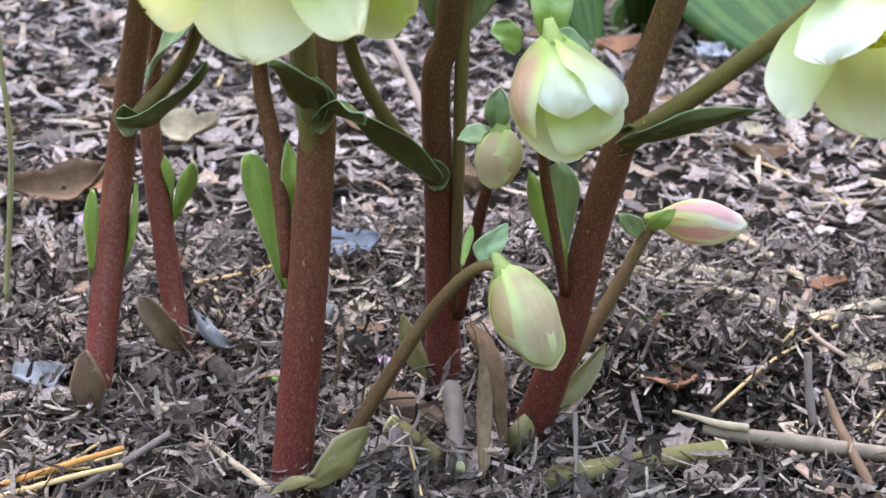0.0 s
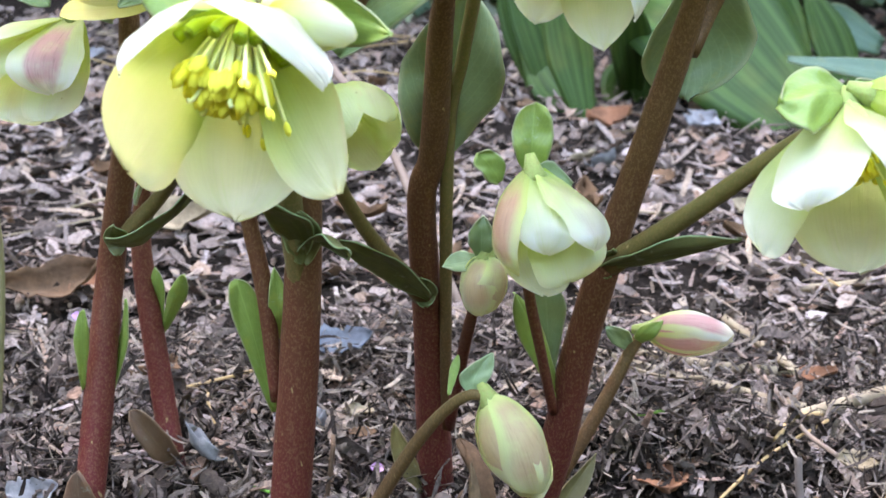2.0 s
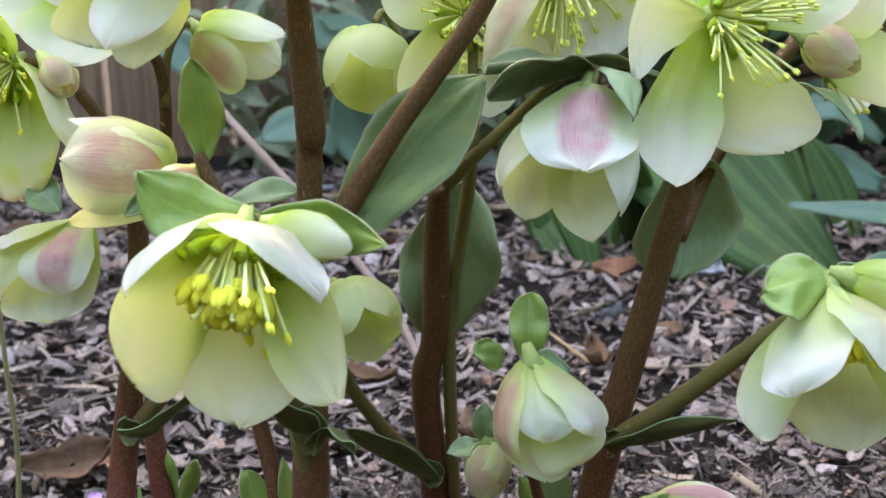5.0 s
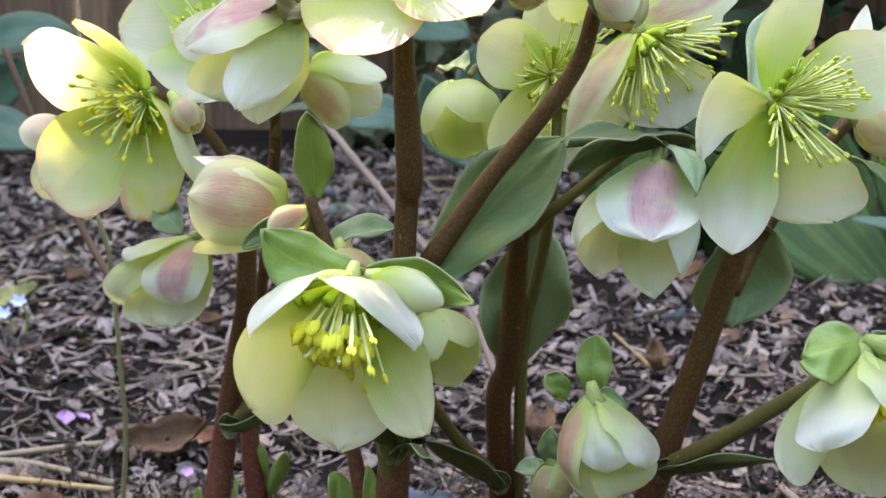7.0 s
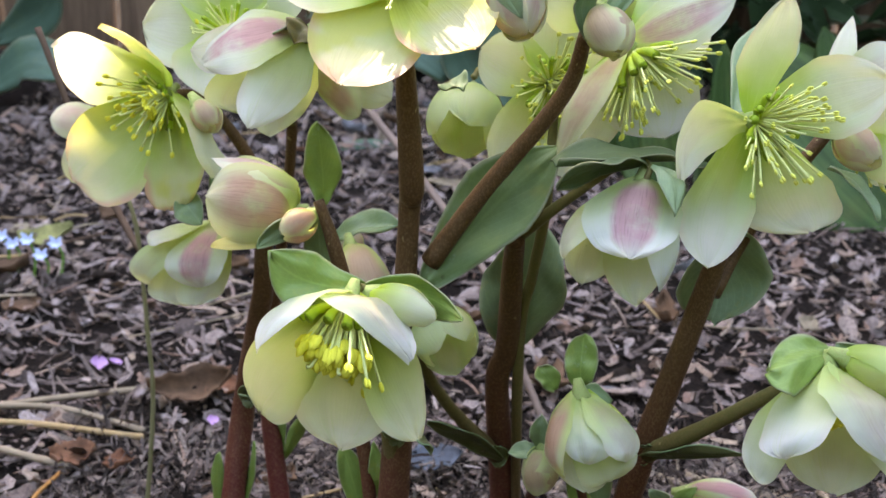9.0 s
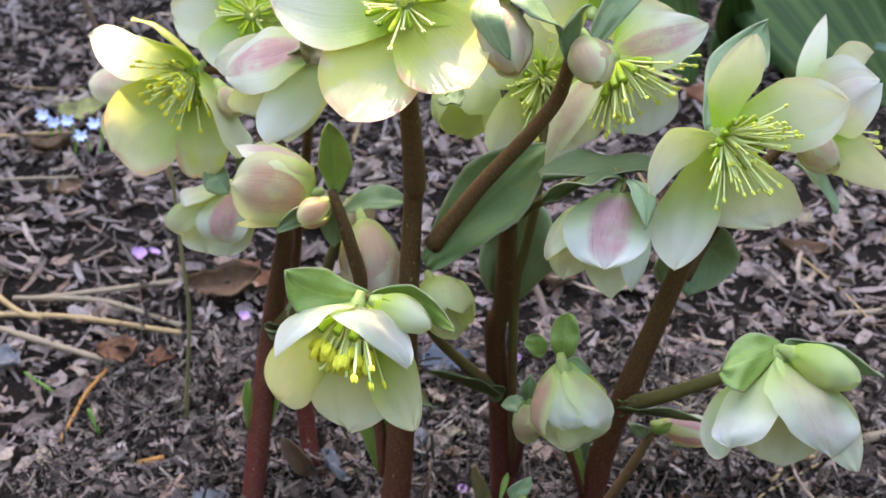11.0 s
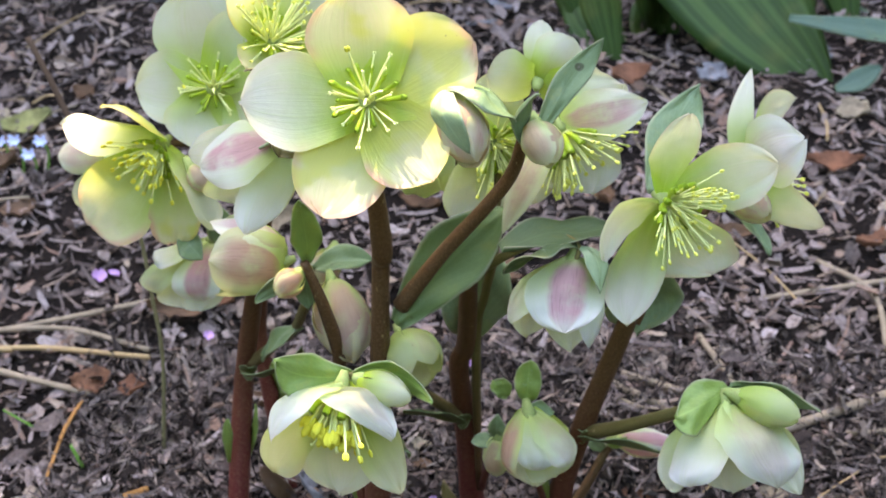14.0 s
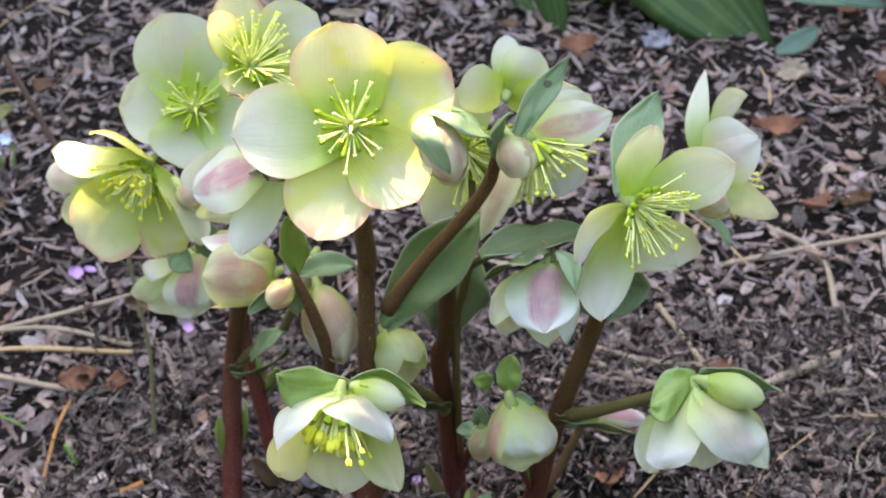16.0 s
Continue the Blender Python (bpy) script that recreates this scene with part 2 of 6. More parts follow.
def nectary_material():
    """Tubular nectary: yellow-green at the foot, dark olive towards its mouth."""
    m = Mat("green_nectary", 0.4, 0.3)
    x = m.node("ShaderNodeSeparateXYZ", Vector=m.coords("Object")).outputs[0]
    col = m.mix(m.smooth(x, 0.004, 0.0105), (0.50, 0.62, 0.04), (0.24, 0.38, 0.015))
    m.colour(m.mix(m.math("MULTIPLY", m.noise(700, 3), 0.3), col, (0.55, 0.62, 0.08)))
    return m.m


NECTARY = nectary_material()
ANTHER = plain("yellow_anther", (0.80, 0.74, 0.08), 0.6, 0.15, 900)
PALE_ANTHER = plain("pale_yellow_anther", (0.74, 0.74, 0.14), 0.6, 0.12, 900)
FILAMENT = plain("pale_filament", (0.75, 0.78, 0.31), 0.5, 0.1, 900)


# ---- shapes ----
def part(name, bm, material, parent=None, label="", smooth=True):
    """Links a bmesh as one mesh object, under a thing or a part where one is given."""
    me = bpy.data.meshes.new(name)
    bm.to_mesh(me)
    bm.free()
    me.materials.append(material)
    if smooth:
        me.shade_smooth()
    ob = new(name, me)
    if parent:
        ob.parent = parent
        if parent.type == "EMPTY":
            ob.matrix_parent_inverse = Matrix.Translation(parent.location).inverted()
    if label:
        tagged(ob, label)
    return ob


def curve_points(pts, steps):
    """Points on a smooth curve through pts, whose entries may have any length."""
    p = [np.array(q, float) for q in pts]
    p = [2 * p[0] - p[1]] + p + [2 * p[-1] - p[-2]]
    res = []
    for i in range(1, len(p) - 2):
        for k in range(steps):
            t = k / steps
            a, b, c, d = p[i - 1], p[i], p[i + 1], p[i + 2]
            res.append(0.5 * (2 * b + (c - a) * t + (2 * a - 5 * b + 4 * c - d) * t * t + (3 * b - a - 3 * c + d) * t ** 3))
    res.append(p[-2])
    return res


def tube(bm, pts, sides=10, cap=True, ridge=0.0, wobble=0.0):
    """A round tube along points (x, y, z, radius)."""
    rings = []
    side = None
    for i, q in enumerate(pts):
        a, b = pts[max(i - 1, 0)], pts[min(i + 1, len(pts) - 1)]
        way = Vector(b[:3]) - Vector(a[:3])
        way = way.normalized() if way.length > 1e-9 else Vector((0, 0, 1))
        if side is None:
            side = way.orthogonal().normalized()
        side = (side - way * side.dot(way)).normalized()
        up = way.cross(side)
        ring = []
        for k in range(sides):
            f = 2 * math.pi * k / sides
            r = q[3] * (1 + ridge * math.cos(3 * f) + wobble * noise.noise(Vector(q[:3]) * 90 + Vector((k * 3.1, 0, 0))))
            ring.append(bm.verts.new(Vector(q[:3]) + (side * math.cos(f) + up * math.sin(f)) * r))
        rings.append(ring)
    for a, b in zip(rings, rings[1:]):
        for k in range(sides):
            bm.faces.new((a[k], a[(k + 1) % sides], b[(k + 1) % sides], b[k]))
    if cap:
        bm.faces.new(rings[0][::-1])
        bm.faces.new(rings[-1])
    return rings


def sheet(bm, grid, uvs=True):
    """A sheet of quads through a grid of points, with its u and v kept."""
    lay = bm.loops.layers.uv.verify()
    nv, nu = len(grid), len(grid[0])
    vs = [[bm.verts.new(p) for p in row] for row in grid]
    for j in range(nv - 1):
        for i in range(nu - 1):
            f = bm.faces.new((vs[j][i], vs[j][i + 1], vs[j + 1][i + 1], vs[j + 1][i]))
            for lp, (a, b) in zip(f.loops, ((i, j), (i + 1, j), (i + 1, j + 1), (i, j + 1))):
                lp[lay].uv = (a / (nu - 1), b / (nv - 1))


def stalk(thing, name, pts, material):
    bm = bmesh.new()
    tube(bm, curve_points(pts, 7), 14, True, 0.03, 0.06)
    return part(name, bm, STEM[material], thing)


def frame_of(axis, up):
    """A turn whose z runs along axis and whose y leans to up."""
    z = Vector(axis).normalized()
    x = Vector(up).cross(z).normalized()
    y = z.cross(x)
    return Matrix((x, y, z)).transposed().to_4x4()


def sepal_grid(rng, length, th0, th1, half, wrap, lift, nu=13, nv=17):
    """A broad sepal in the plane x = 0, claw at the origin, growing along +y and bending to +z."""
    rows, r, z, ds = [], 0.0028, 0.0, length / (nv - 1)
    ph = rng.uniform(0, 9)
    notch = rng.uniform(0.0, 0.05)
    for j in range(nv):
        s = j / (nv - 1)
        th = radians(th0 + (th1 - th0) * s ** 0.85)
        if j:
            r, z = r + ds * math.sin(th), z + ds * math.cos(th)
        width = half * (0.16 + 0.84 * min(1, s * 1.55) ** 0.75) * max(0.0, 1 - max(0, (s - 0.5) / 0.5) ** 2.6) ** 0.5
        if j == nv - 1:
            width = half * 0.10
        row = []
        rho = max(r, 0.004) / wrap if wrap > 0 else 10.0
        rho = max(rho, half * 0.75)
        for i in range(nu):
            u = -1 + 2 * i / (nu - 1)
            a = u * width
            g = a / rho
            x, inn = rho * math.sin(g), rho * (1 - math.cos(g)) + lift
            rip = half * 0.055 * s * (abs(u) ** 2) * math.sin(ph + 7 * s + 2 * u)
            rip += half * 0.035 * noise.noise(Vector((u * 1.3 + ph, s * 2.6, ph)))
            inn += rip
            e = notch * length * (1 - abs(u)) * max(0, s - 0.8) * 1.5 + 0.012 * length * s * noise.noise(Vector((u * 5, ph, 1)))
            row.append(Vector((x, r - math.cos(th) * inn + math.sin(th) * e, z + math.sin(th) * inn + math.cos(th) * e)))
        rows.append(row)
    return rows


def flower(thing, name, base, axis, up, length, th0, th1, half, spin, look_of, inner, vary, per=()):
    """A hellebore flower or bud: five overlapping sepals round a receptacle, and its heart where it shows."""
    rng = random.Random(round(base[0] * 1e5) + round(base[2] * 1e4))
    m = Matrix.Translation(base) @ frame_of(axis, up)
    bm = bmesh.new()
    tube(bm, [(0, 0, -0.006, 0.0016), (0, 0, -0.002, 0.0027), (0, 0, 0.0015, 0.0042), (0, 0, 0.0035, 0.003)], 10)
    bm.transform(m)
    whole = part(name, bm, STEM["pedicel"], thing)
    closed = th1 < 0
    wrap = 1.0 if th1 < 25 else 0.45
    for k in range(5):
        kw = per[k] if k < len(per) and per[k] else {}
        az = spin + 72 * k + rng.uniform(-6, 6) + kw.get("az", 0)
        le = length * (1 + rng.uniform(-vary, vary) * 0.5) * kw.get("len", 1)
        t1 = th1 + rng.uniform(-8, 8) * (0.4 if closed else 1) + kw.get("th", 0)
        lift = (0.0005 if k % 2 else -0.0004) + (0.0003 if k == 4 else 0)
        bm = bmesh.new()
        sheet(bm, sepal_grid(rng, le, th0 + kw.get("th0", 0), t1, half * kw.get("wide", 1) * rng.uniform(0.94, 1.05), wrap, lift))
        bm.transform(m @ pose(0, 0, 0, 0, 0, az - 90))
        part("sepal", bm, SEPAL[kw.get("mat", look_of)], whole)
    if inner != "none":
        heart(whole, m, rng, min(1.0, length / 0.045), inner)
    return whole


def piece(name, me, m, parent):
    """One small piece, on a mesh that alike pieces share."""
    ob = new(name, me)
    ob.parent = parent
    ob.matrix_basis = m
    return ob


def shared(name, bm, *materials):
    me = bpy.data.meshes.new(name)
    bm.to_mesh(me)
    bm.free()
    for k in materials:
        me.materials.append(k)
    me.shade_smooth()
    return me


def make_nectary():
    bm = bmesh.new()
    p = [Vector(q) for q in ((0.002, 0, 0.001), (0.006, 0, 0.0028), (0.0094, 0, 0.0052), (0.0108, 0, 0.0072))]
    tube(bm, [(*q, r) for q, r in zip(p, (0.0006, 0.0009, 0.0012, 0.0014))], 9, False)
    tube(bm, [(*p[3], 0.0014), (*(p[3] + Vector((0.0001, 0, 0.0001))), 0.0012), (*(p[3] * 0.7 + p[2] * 0.3), 0.0010), (*p[2], 0.0006)], 9, True)
    return shared("nectary", bm, NECTARY)


def make_stamen(spread, height, bow, tip=None, fat=1.0, thick=0.00040):
    """A fine filament with a two-lobed anther at its end."""
    bm = bmesh.new()
    p0, p1 = Vector((0.0022, 0, 0)), Vector((0.003 + 0.45 * spread, bow * 0.4, height * 0.5))
    p2 = Vector((0.003 + spread, bow, height))
    tube(bm, [(*v, thick) for v in curve_points([p0, p1, p2], 4)], 5)
    n = len(bm.faces)
    w = (p2 - p1).normalized()
    for s in (-1, 1):
        o = Vector((0, 0.00045 * s, 0))
        tube(bm, [(*(p2 + o - w * 0.0006 * fat), 0.00025), (*(p2 + o + w * 0.0002), 0.00064 * fat), (*(p2 + o + w * 0.0013 * fat), 0.00062 * fat), (*(p2 + o + w * 0.0020 * fat), 0.00025)], 6)
    bm.faces.ensure_lookup_table()
    for f in bm.faces[n:]:
        f.material_index = 1
    return shared("stamen", bm, FILAMENT, tip or ANTHER)


def make_style():
    bm = bmesh.new()
    tube(bm, [(0.001, 0, 0, 0.0015), (0.0018, 0, 0.006, 0.0014), (0.0028, 0, 0.012, 0.0006), (0.0055, 0, 0.019, 0.00045), (0.0065, 0, 0.0195, 0.0006)], 7)
    return shared("style", bm, FILAMENT)


NECTARY_MESH, STYLE_MESH = make_nectary(), make_style()
STAMENS = [make_stamen(sp, h, bo) for sp, h, bo in (
    (0.0015, 0.0125, 0.0), (0.0035, 0.013, 0.0008), (0.0055, 0.0135, -0.0008), (0.0075, 0.0145, 0.001),
    (0.0105, 0.0165, -0.0015), (0.0135, 0.0165, 0.001), (0.0165, 0.016, 0.002), (0.009, 0.0195, -0.002))]


YOUNG = [make_stamen(sp, h, 0.0006 * bo, None, 1.75) for sp, h, bo in ((-0.0015, 0.0155, 1), (0.0003, 0.0150, -1), (0.0018, 0.0145, 1), (0.0035, 0.0135, -1), (0.0050, 0.0120, 0))]
OPEN = [make_stamen(sp, h, bo, PALE_ANTHER, 0.95, 0.00048) for sp, h, bo in (
    (0.003, 0.0125, 0.0), (0.006, 0.014, 0.001), (0.010, 0.017, -0.001), (0.013, 0.020, 0.0015), (0.0165, 0.020, -0.002), (0.020, 0.019, 0.002), (0.013, 0.0235, 0.003), (0.0235, 0.016, -0.003))]


RIPE = [make_stamen(sp, h, bo, FILAMENT, 0.55) for sp, h, bo in ((0.006, 0.012, 0.001), (0.009, 0.011, -0.001), (0.0125, 0.0095, 0.002), (0.0145, 0.0075, -0.002))]


def heart(whole, m, rng, size, kind):
    """The heart of an open flower: nectaries in a ring, stamens, and the styles."""
    slim = 0.7 if kind == "ripe" else 1.0
    for k in range({"full": 14, "open": 15, "young": 15, "ripe": 12, "few": 8}[kind]):
        s = size * rng.uniform(0.85, 1.1) * {"open": 1.35, "young": 1.0, "ripe": 1.15}.get(kind, 1.0)
        piece("nectary", NECTARY_MESH, m @ pose(0, 0, 0, 0, 0, k * 360 / 14 + rng.uniform(-7, 7)) @ Matrix.Diagonal((s, s * slim, s * slim, 1)), whole)
    for k in range({"full": 72, "open": 64, "young": 120, "ripe": 15, "few": 14}[kind]):
        pick = RIPE[rng.randrange(4)] if kind == "ripe" and rng.random() < 0.85 else STAMENS[min(7, int(8 * rng.random() ** (0.45 if kind == "ripe" else 1.25)))]
        if kind == "open":
            pick = OPEN[min(7, int(8 * rng.random() ** 0.8))]
        if kind == "young":
            pick = YOUNG[rng.randrange(5)] if k < 110 else STAMENS[4 + k % 4]
        s = size * rng.uniform(0.85, 1.12)
        piece("stamen", pick, m @ pose(0, 0, 0, rng.uniform(-5, 5), rng.uniform(-5, 5), rng.uniform(0, 360)) @ Matrix.Diagonal((s, s, s, 1)), whole)
    for k in range(4):
        piece("style", STYLE_MESH, m @ pose(0, 0, 0, 0, 0, 90 * k + rng.uniform(-20, 20)) @ Matrix.Diagonal((size, size, size, 1)), whole)


def flower_of(thing, name, base, axis, up, sepals, inner, size=1.0, sink=0.0):
    """An open flower from its receptacle, the way it faces and, sepal by sepal, the tip, half width, hollow and look."""
    rng = random.Random(round(base[0] * 1e5) + round(base[2] * 1e4))
    m = Matrix.Translation(base) @ frame_of(axis, up)
    bm = bmesh.new()
    tube(bm, [(0, 0, -0.006, 0.0016), (0, 0, -0.002, 0.0027), (0, 0, 0.0015, 0.0042), (0, 0, 0.0035, 0.003)], 10)
    bm.transform(m)
    whole = part(name, bm, STEM["pedicel"], thing)
    a, b0 = Vector(axis).normalized(), Vector(base)
    for k, (tip, half, hollow, cup, look_of, *lean) in enumerate(sepals):
        chord = Vector(tip) - b0
        ln = chord.length
        way = chord.normalized()
        out = chord - a * chord.dot(a)
        n = (a * out.length - out.normalized() * chord.dot(a)).normalized()
        if lean:
            out = Vector(lean[0])
            out = (out - way * out.dot(way)).normalized()
            n = -out
        n = (n - way * n.dot(way)).normalized()
        x = way.cross(n)
        start = b0 + out.normalized() * 0.002
        ph, notch = rng.uniform(0, 9), rng.uniform(0.0, 0.06)
        claw, wide = min(0.75, 0.34 + 1.3 * hollow), 1.16
        nu, nv = 15, 19
        lift = 0.0006 * ((k * 2) % 5 - 2)
        grid = []
        for j in range(nv):
            s = j / (nv - 1)
            w = half * wide * (claw + (1 - claw) * min(1, s * 1.9) ** 0.8) * max(0.0, 1 - max(0, (s - 0.5) / 0.5) ** 2.35) ** 0.58
            w = max(w, half * 0.1)
            arc = -hollow * ln * 4 * s ** 0.72 * (1 - s ** 0.72)
            row = []
            for i in range(nu):
                u = -1 + 2 * i / (nu - 1)
                rho = half / max(cup, 0.05)
                g = u * w / rho
                lat, inn = rho * math.sin(g), rho * (1 - math.cos(g))
                inn += half * 0.05 * s * u * u * math.sin(ph + 8 * s + 2 * u) + half * 0.06 * noise.noise(Vector((u * 1.4 + ph, s * 3, ph)))
                e = (0.004 + 0.16 * notch) * ln * (1 - abs(u)) ** 3 * max(0, s - 0.8) * 5 + 0.03 * ln * s * s * noise.noise(Vector((u * 4, ph, 1)))
                row.append(start + way * (s * ln + e) + x * lat + n * (arc + inn + lift * s))
            grid.append(row)
        bm = bmesh.new()
        sheet(bm, grid)
        part("sepal", bm, SEPAL[look_of], whole)
    if inner != "none":
        heart(whole, m @ pose(0, 0, sink), rng, size, inner)
    return whole


def leaf(thing, name, base, tip, face, half, fold, bend, look_of, shape, tooth):
    """A bract or leaf: a folded, bent blade with a midrib."""
    b, t = Vector(base), Vector(tip)
    rng = random.Random(round(base[0] * 1e5) + round(tip[2] * 1e5))
    way = t - b
    ln = way.length
    way.normalize()
    n = Vector(face)
    n = (n - way * n.dot(way)).normalized()
    x = way.cross(n)
    nu, nv = 11, 21
    ph = rng.uniform(0, 9)
    grid = []
    for j in range(nv):
        s = j / (nv - 1)
        w = half * (0.22 + 0.78 * min(1, s * 2.4) ** 0.8) * max(0, 1 - max(0, (s - 0.42) / 0.58) ** 2.0) ** 0.75
        if shape == "round":
            w = half * (0.35 + 0.65 * min(1, s * 2.6) ** 0.7) * max(0, 1 - max(0, (s - 0.5) / 0.5) ** 2.6) ** 0.5
        w = max(w, half * 0.015)
        if tooth and s > 0.45:
            w *= 1 - (tooth * 8) * abs(((s * 11) % 1) - 0.5) * (s - 0.3)
        row = []
        for i in range(nu):
            u = -1 + 2 * i / (nu - 1)
            z = fold * abs(u) ** 1.3 * w + bend * ln * math.sin(math.pi * s) + 0.13 * half * math.sin(ph + 11 * s + u) * abs(u) ** 2
            z += 0.26 * half * noise.noise(Vector((u * 1.2 + ph, s * 3.4, ph)))
            edge = 1 + 0.09 * noise.noise(Vector((s * 5.5 + ph, 3 * math.copysign(1, u), ph)))
            row.append(b + way * (s * ln) + x * (u * w * edge + 0.06 * ln * math.sin(2.2 * s + ph) * s) + n * z)
        grid.append(row)
    bm = bmesh.new()
    sheet(bm, grid)
    ob = part(name, bm, LEAF[look_of], thing)
    sol = ob.modifiers.new("thickness", "SOLIDIFY")
    sol.thickness, sol.offset = 0.0005, 0
    return ob


def patch_grid(b, tip, left, right, inside, bulge, claw, point, ph, ripple, nu=15, nv=21, tooth=0.0):
    """A blade through its foot, its tip and its two edges at the widest place, hollow towards the point inside."""
    b, tip, left, right, inside = (Vector(q) for q in (b, tip, left, right, inside))
    span = right - left
    mid = (left + right) / 2
    n = span.cross(tip - b).normalized()
    if n.dot(mid - inside) < 0:
        n = -n
    size = span.length
    m = mid + n * (bulge * size)
    ctrl = m * 2 - (b + tip) / 2
    dl, dr = left - m, right - m
    rows = []
    for j in range(nv):
        s = j / (nv - 1)
        c = b * (1 - s) ** 2 + ctrl * (2 * s * (1 - s)) + tip * s * s
        w = (0.2 + 0.8 * min(1, s * (1.3 + 1.6 * claw)) ** 0.75) * max(0.0, 1 - max(0, (s - 0.45) / 0.55) ** (2.15 - 0.6 * point)) ** (0.6 + 0.35 * point)
        w = max(w, 0.07 * (1 - point) + 0.01)
        if tooth and s > 0.35:
            w *= 1 - tooth * abs(((s * 12) % 1) - 0.5)
        row = []
        for i in range(nu):
            u = -1 + 2 * i / (nu - 1)
            wob = 1 + 0.035 * noise.noise(Vector((s * 6 + ph, 3 * math.copysign(1, u), ph))) * abs(u)
            p = c + (dr - dl) * (0.5 * u * w * wob) + (dr + dl) * (0.5 * u * u * w * w)
            lift = ripple * size * (0.05 * s * u * u * math.sin(ph + 8 * s + 2 * u) + 0.05 * noise.noise(Vector((u * 1.5 + ph, s * 3.2, ph))))
            lift += ripple * size * 0.018 * noise.noise(Vector((u * 4 + ph, s * 8, 2 * ph)))
            e = 0.035 * size * s * s * noise.noise(Vector((u * 4, ph, 1)))
            row.append(p + n * lift + (tip - b).normalized() * e)
        rows.append(row)
    return rows


def cup_flower(thing, base, sepals, inner, size=1.0, sink=0.0, axis=None, name="flower"):
    """A flower whose sepals are given by tip, two edges, bulge, look and how pointed they are."""
    b = Vector(base)
    rng = random.Random(round(base[0] * 1e5) + round(base[2] * 1e4))
    a = Vector(axis) if axis else sum((Vector(q[0]) for q in sepals), Vector()) / len(sepals) - b
    a.normalize()
    m = Matrix.Translation(b) @ frame_of(a, (0.02, 0.4, 0.91) if abs(a.z) < 0.9 else (0, 1, 0.2))
    bm = bmesh.new()
    tube(bm, [(0, 0, -0.006, 0.0016), (0, 0, -0.002, 0.0027), (0, 0, 0.0015, 0.0042), (0, 0, 0.0035, 0.003)], 10)
    bm.transform(m)
    whole = part(name, bm, STEM["pedicel"], thing)
    inside = b + a * 0.022
    for k, (tip, left, right, bulge, look_of, point, *claw) in enumerate(sepals):
        out = (Vector(tip) - b) - a * (Vector(tip) - b).dot(a)
        foot = b + out.normalized() * 0.002 + a * 0.0006 * ((k * 2) % 5 - 2)
        bm = bmesh.new()
        sheet(bm, patch_grid(foot, tip, left, right, inside, 0.6 * bulge, claw[0] if claw else 0.6, point, rng.uniform(0, 9), 1.0))
        part("sepal", bm, SEPAL[look_of], whole)
    if inner != "none":
        heart(whole, m @ pose(0, 0, sink), rng, size, inner)
    return whole


def bract(thing, base, tip, left, right, inside, bulge, look_of, point=0.8, tooth=0.0, name="leaf"):
    """A bract by its foot, tip and edges."""
    rng = random.Random(round(base[0] * 1e5) + round(tip[2] * 1e5))
    bm = bmesh.new()
    sheet(bm, patch_grid(base, tip, left, right, inside, bulge, 0.3, point, rng.uniform(0, 9), 1.6, 13, 23, tooth))
    ob = part(name, bm, LEAF[look_of], thing)
    sol = ob.modifiers.new("thickness", "SOLIDIFY")
    sol.thickness, sol.offset = 0.0005, 0
    return ob


# ---- ground ----
def ground_height(x, y):
    h = 0.010 * noise.noise(Vector((x * 7, y * 7, 0.3))) + 0.004 * noise.noise(Vector((x * 31, y * 31, 2.3)))
    h += 0.006 * noise.noise(Vector((x * 55, y * 55, 5.1)))
    near = math.exp(-((x / 0.7) ** 2 + ((y - 0.3) / 0.9) ** 2))
    h = h * near
    h -= 0.026 * math.exp(-(((x - 0.110) / 0.048) ** 2 + ((y - 0.052) / 0.038) ** 2))
    return h


def axis_steps(lo, hi, step, reach):
    a = list(np.arange(lo, hi + 1e-9, step))
    d = step
    while a[-1] < reach:
        d *= 1.35
        a.append(a[-1] + d)
    d = step
    while a[0] > -reach:
        d *= 1.35
        a.insert(0, a[0] - d)
    return a


MULCH = Mat("dark_mulch_soil", 0.95, 0.04)
_n = MULCH.noise(38, 6, 0.7)
_f = MULCH.noise(260, 5, 0.7)
_c = MULCH.ramp(_f, [(0.3, (0.009, 0.0065, 0.0055)), (0.5, (0.03, 0.022, 0.018)), (0.72, (0.075, 0.058, 0.047))])
MULCH.colour(MULCH.mix(MULCH.smooth(_n, 0.35, 0.65), _c, (0.025, 0.0185, 0.015)))
MULCH.bump(MULCH.math("ADD", _f, MULCH.noise(90, 4)), 0.9, 0.006)

bm = bmesh.new()
xs, ys = axis_steps(-0.6, 0.6, 0.012, 40), axis_steps(-0.15, 1.3, 0.012, 40)
sheet(bm, [[Vector((x, y, ground_height(x, y))) for x in xs] for y in ys])
ground = tagged(part("ground", bm, MULCH.m), "dark bark mulch and crumbly garden soil", "ground", kind="structure")

# ---- behind the plants ----
def wood_material(name, colour, dark):
    m = Mat(name, 0.85, 0.08)
    grain = m.node("ShaderNodeTexNoise", Vector=m.coords("Object", (30, 30, 1.6)), Scale=3.0, Detail=6.0, Roughness=0.7).outputs["Fac"]
    rnd = m.node("ShaderNodeObjectInfo").outputs["Random"]
    col = m.mix(m.smooth(grain, 0.3, 0.7), dark, colour)
    m.colour(m.mix(m.math("MULTIPLY", rnd, 0.45), col, tuple(c * 0.55 for c in colour)))
    m.bump(grain, 0.5, 0.003)
    return m.m


FENCE = wood_material("weathered_brown_board", (0.27, 0.165, 0.10), (0.10, 0.06, 0.036))


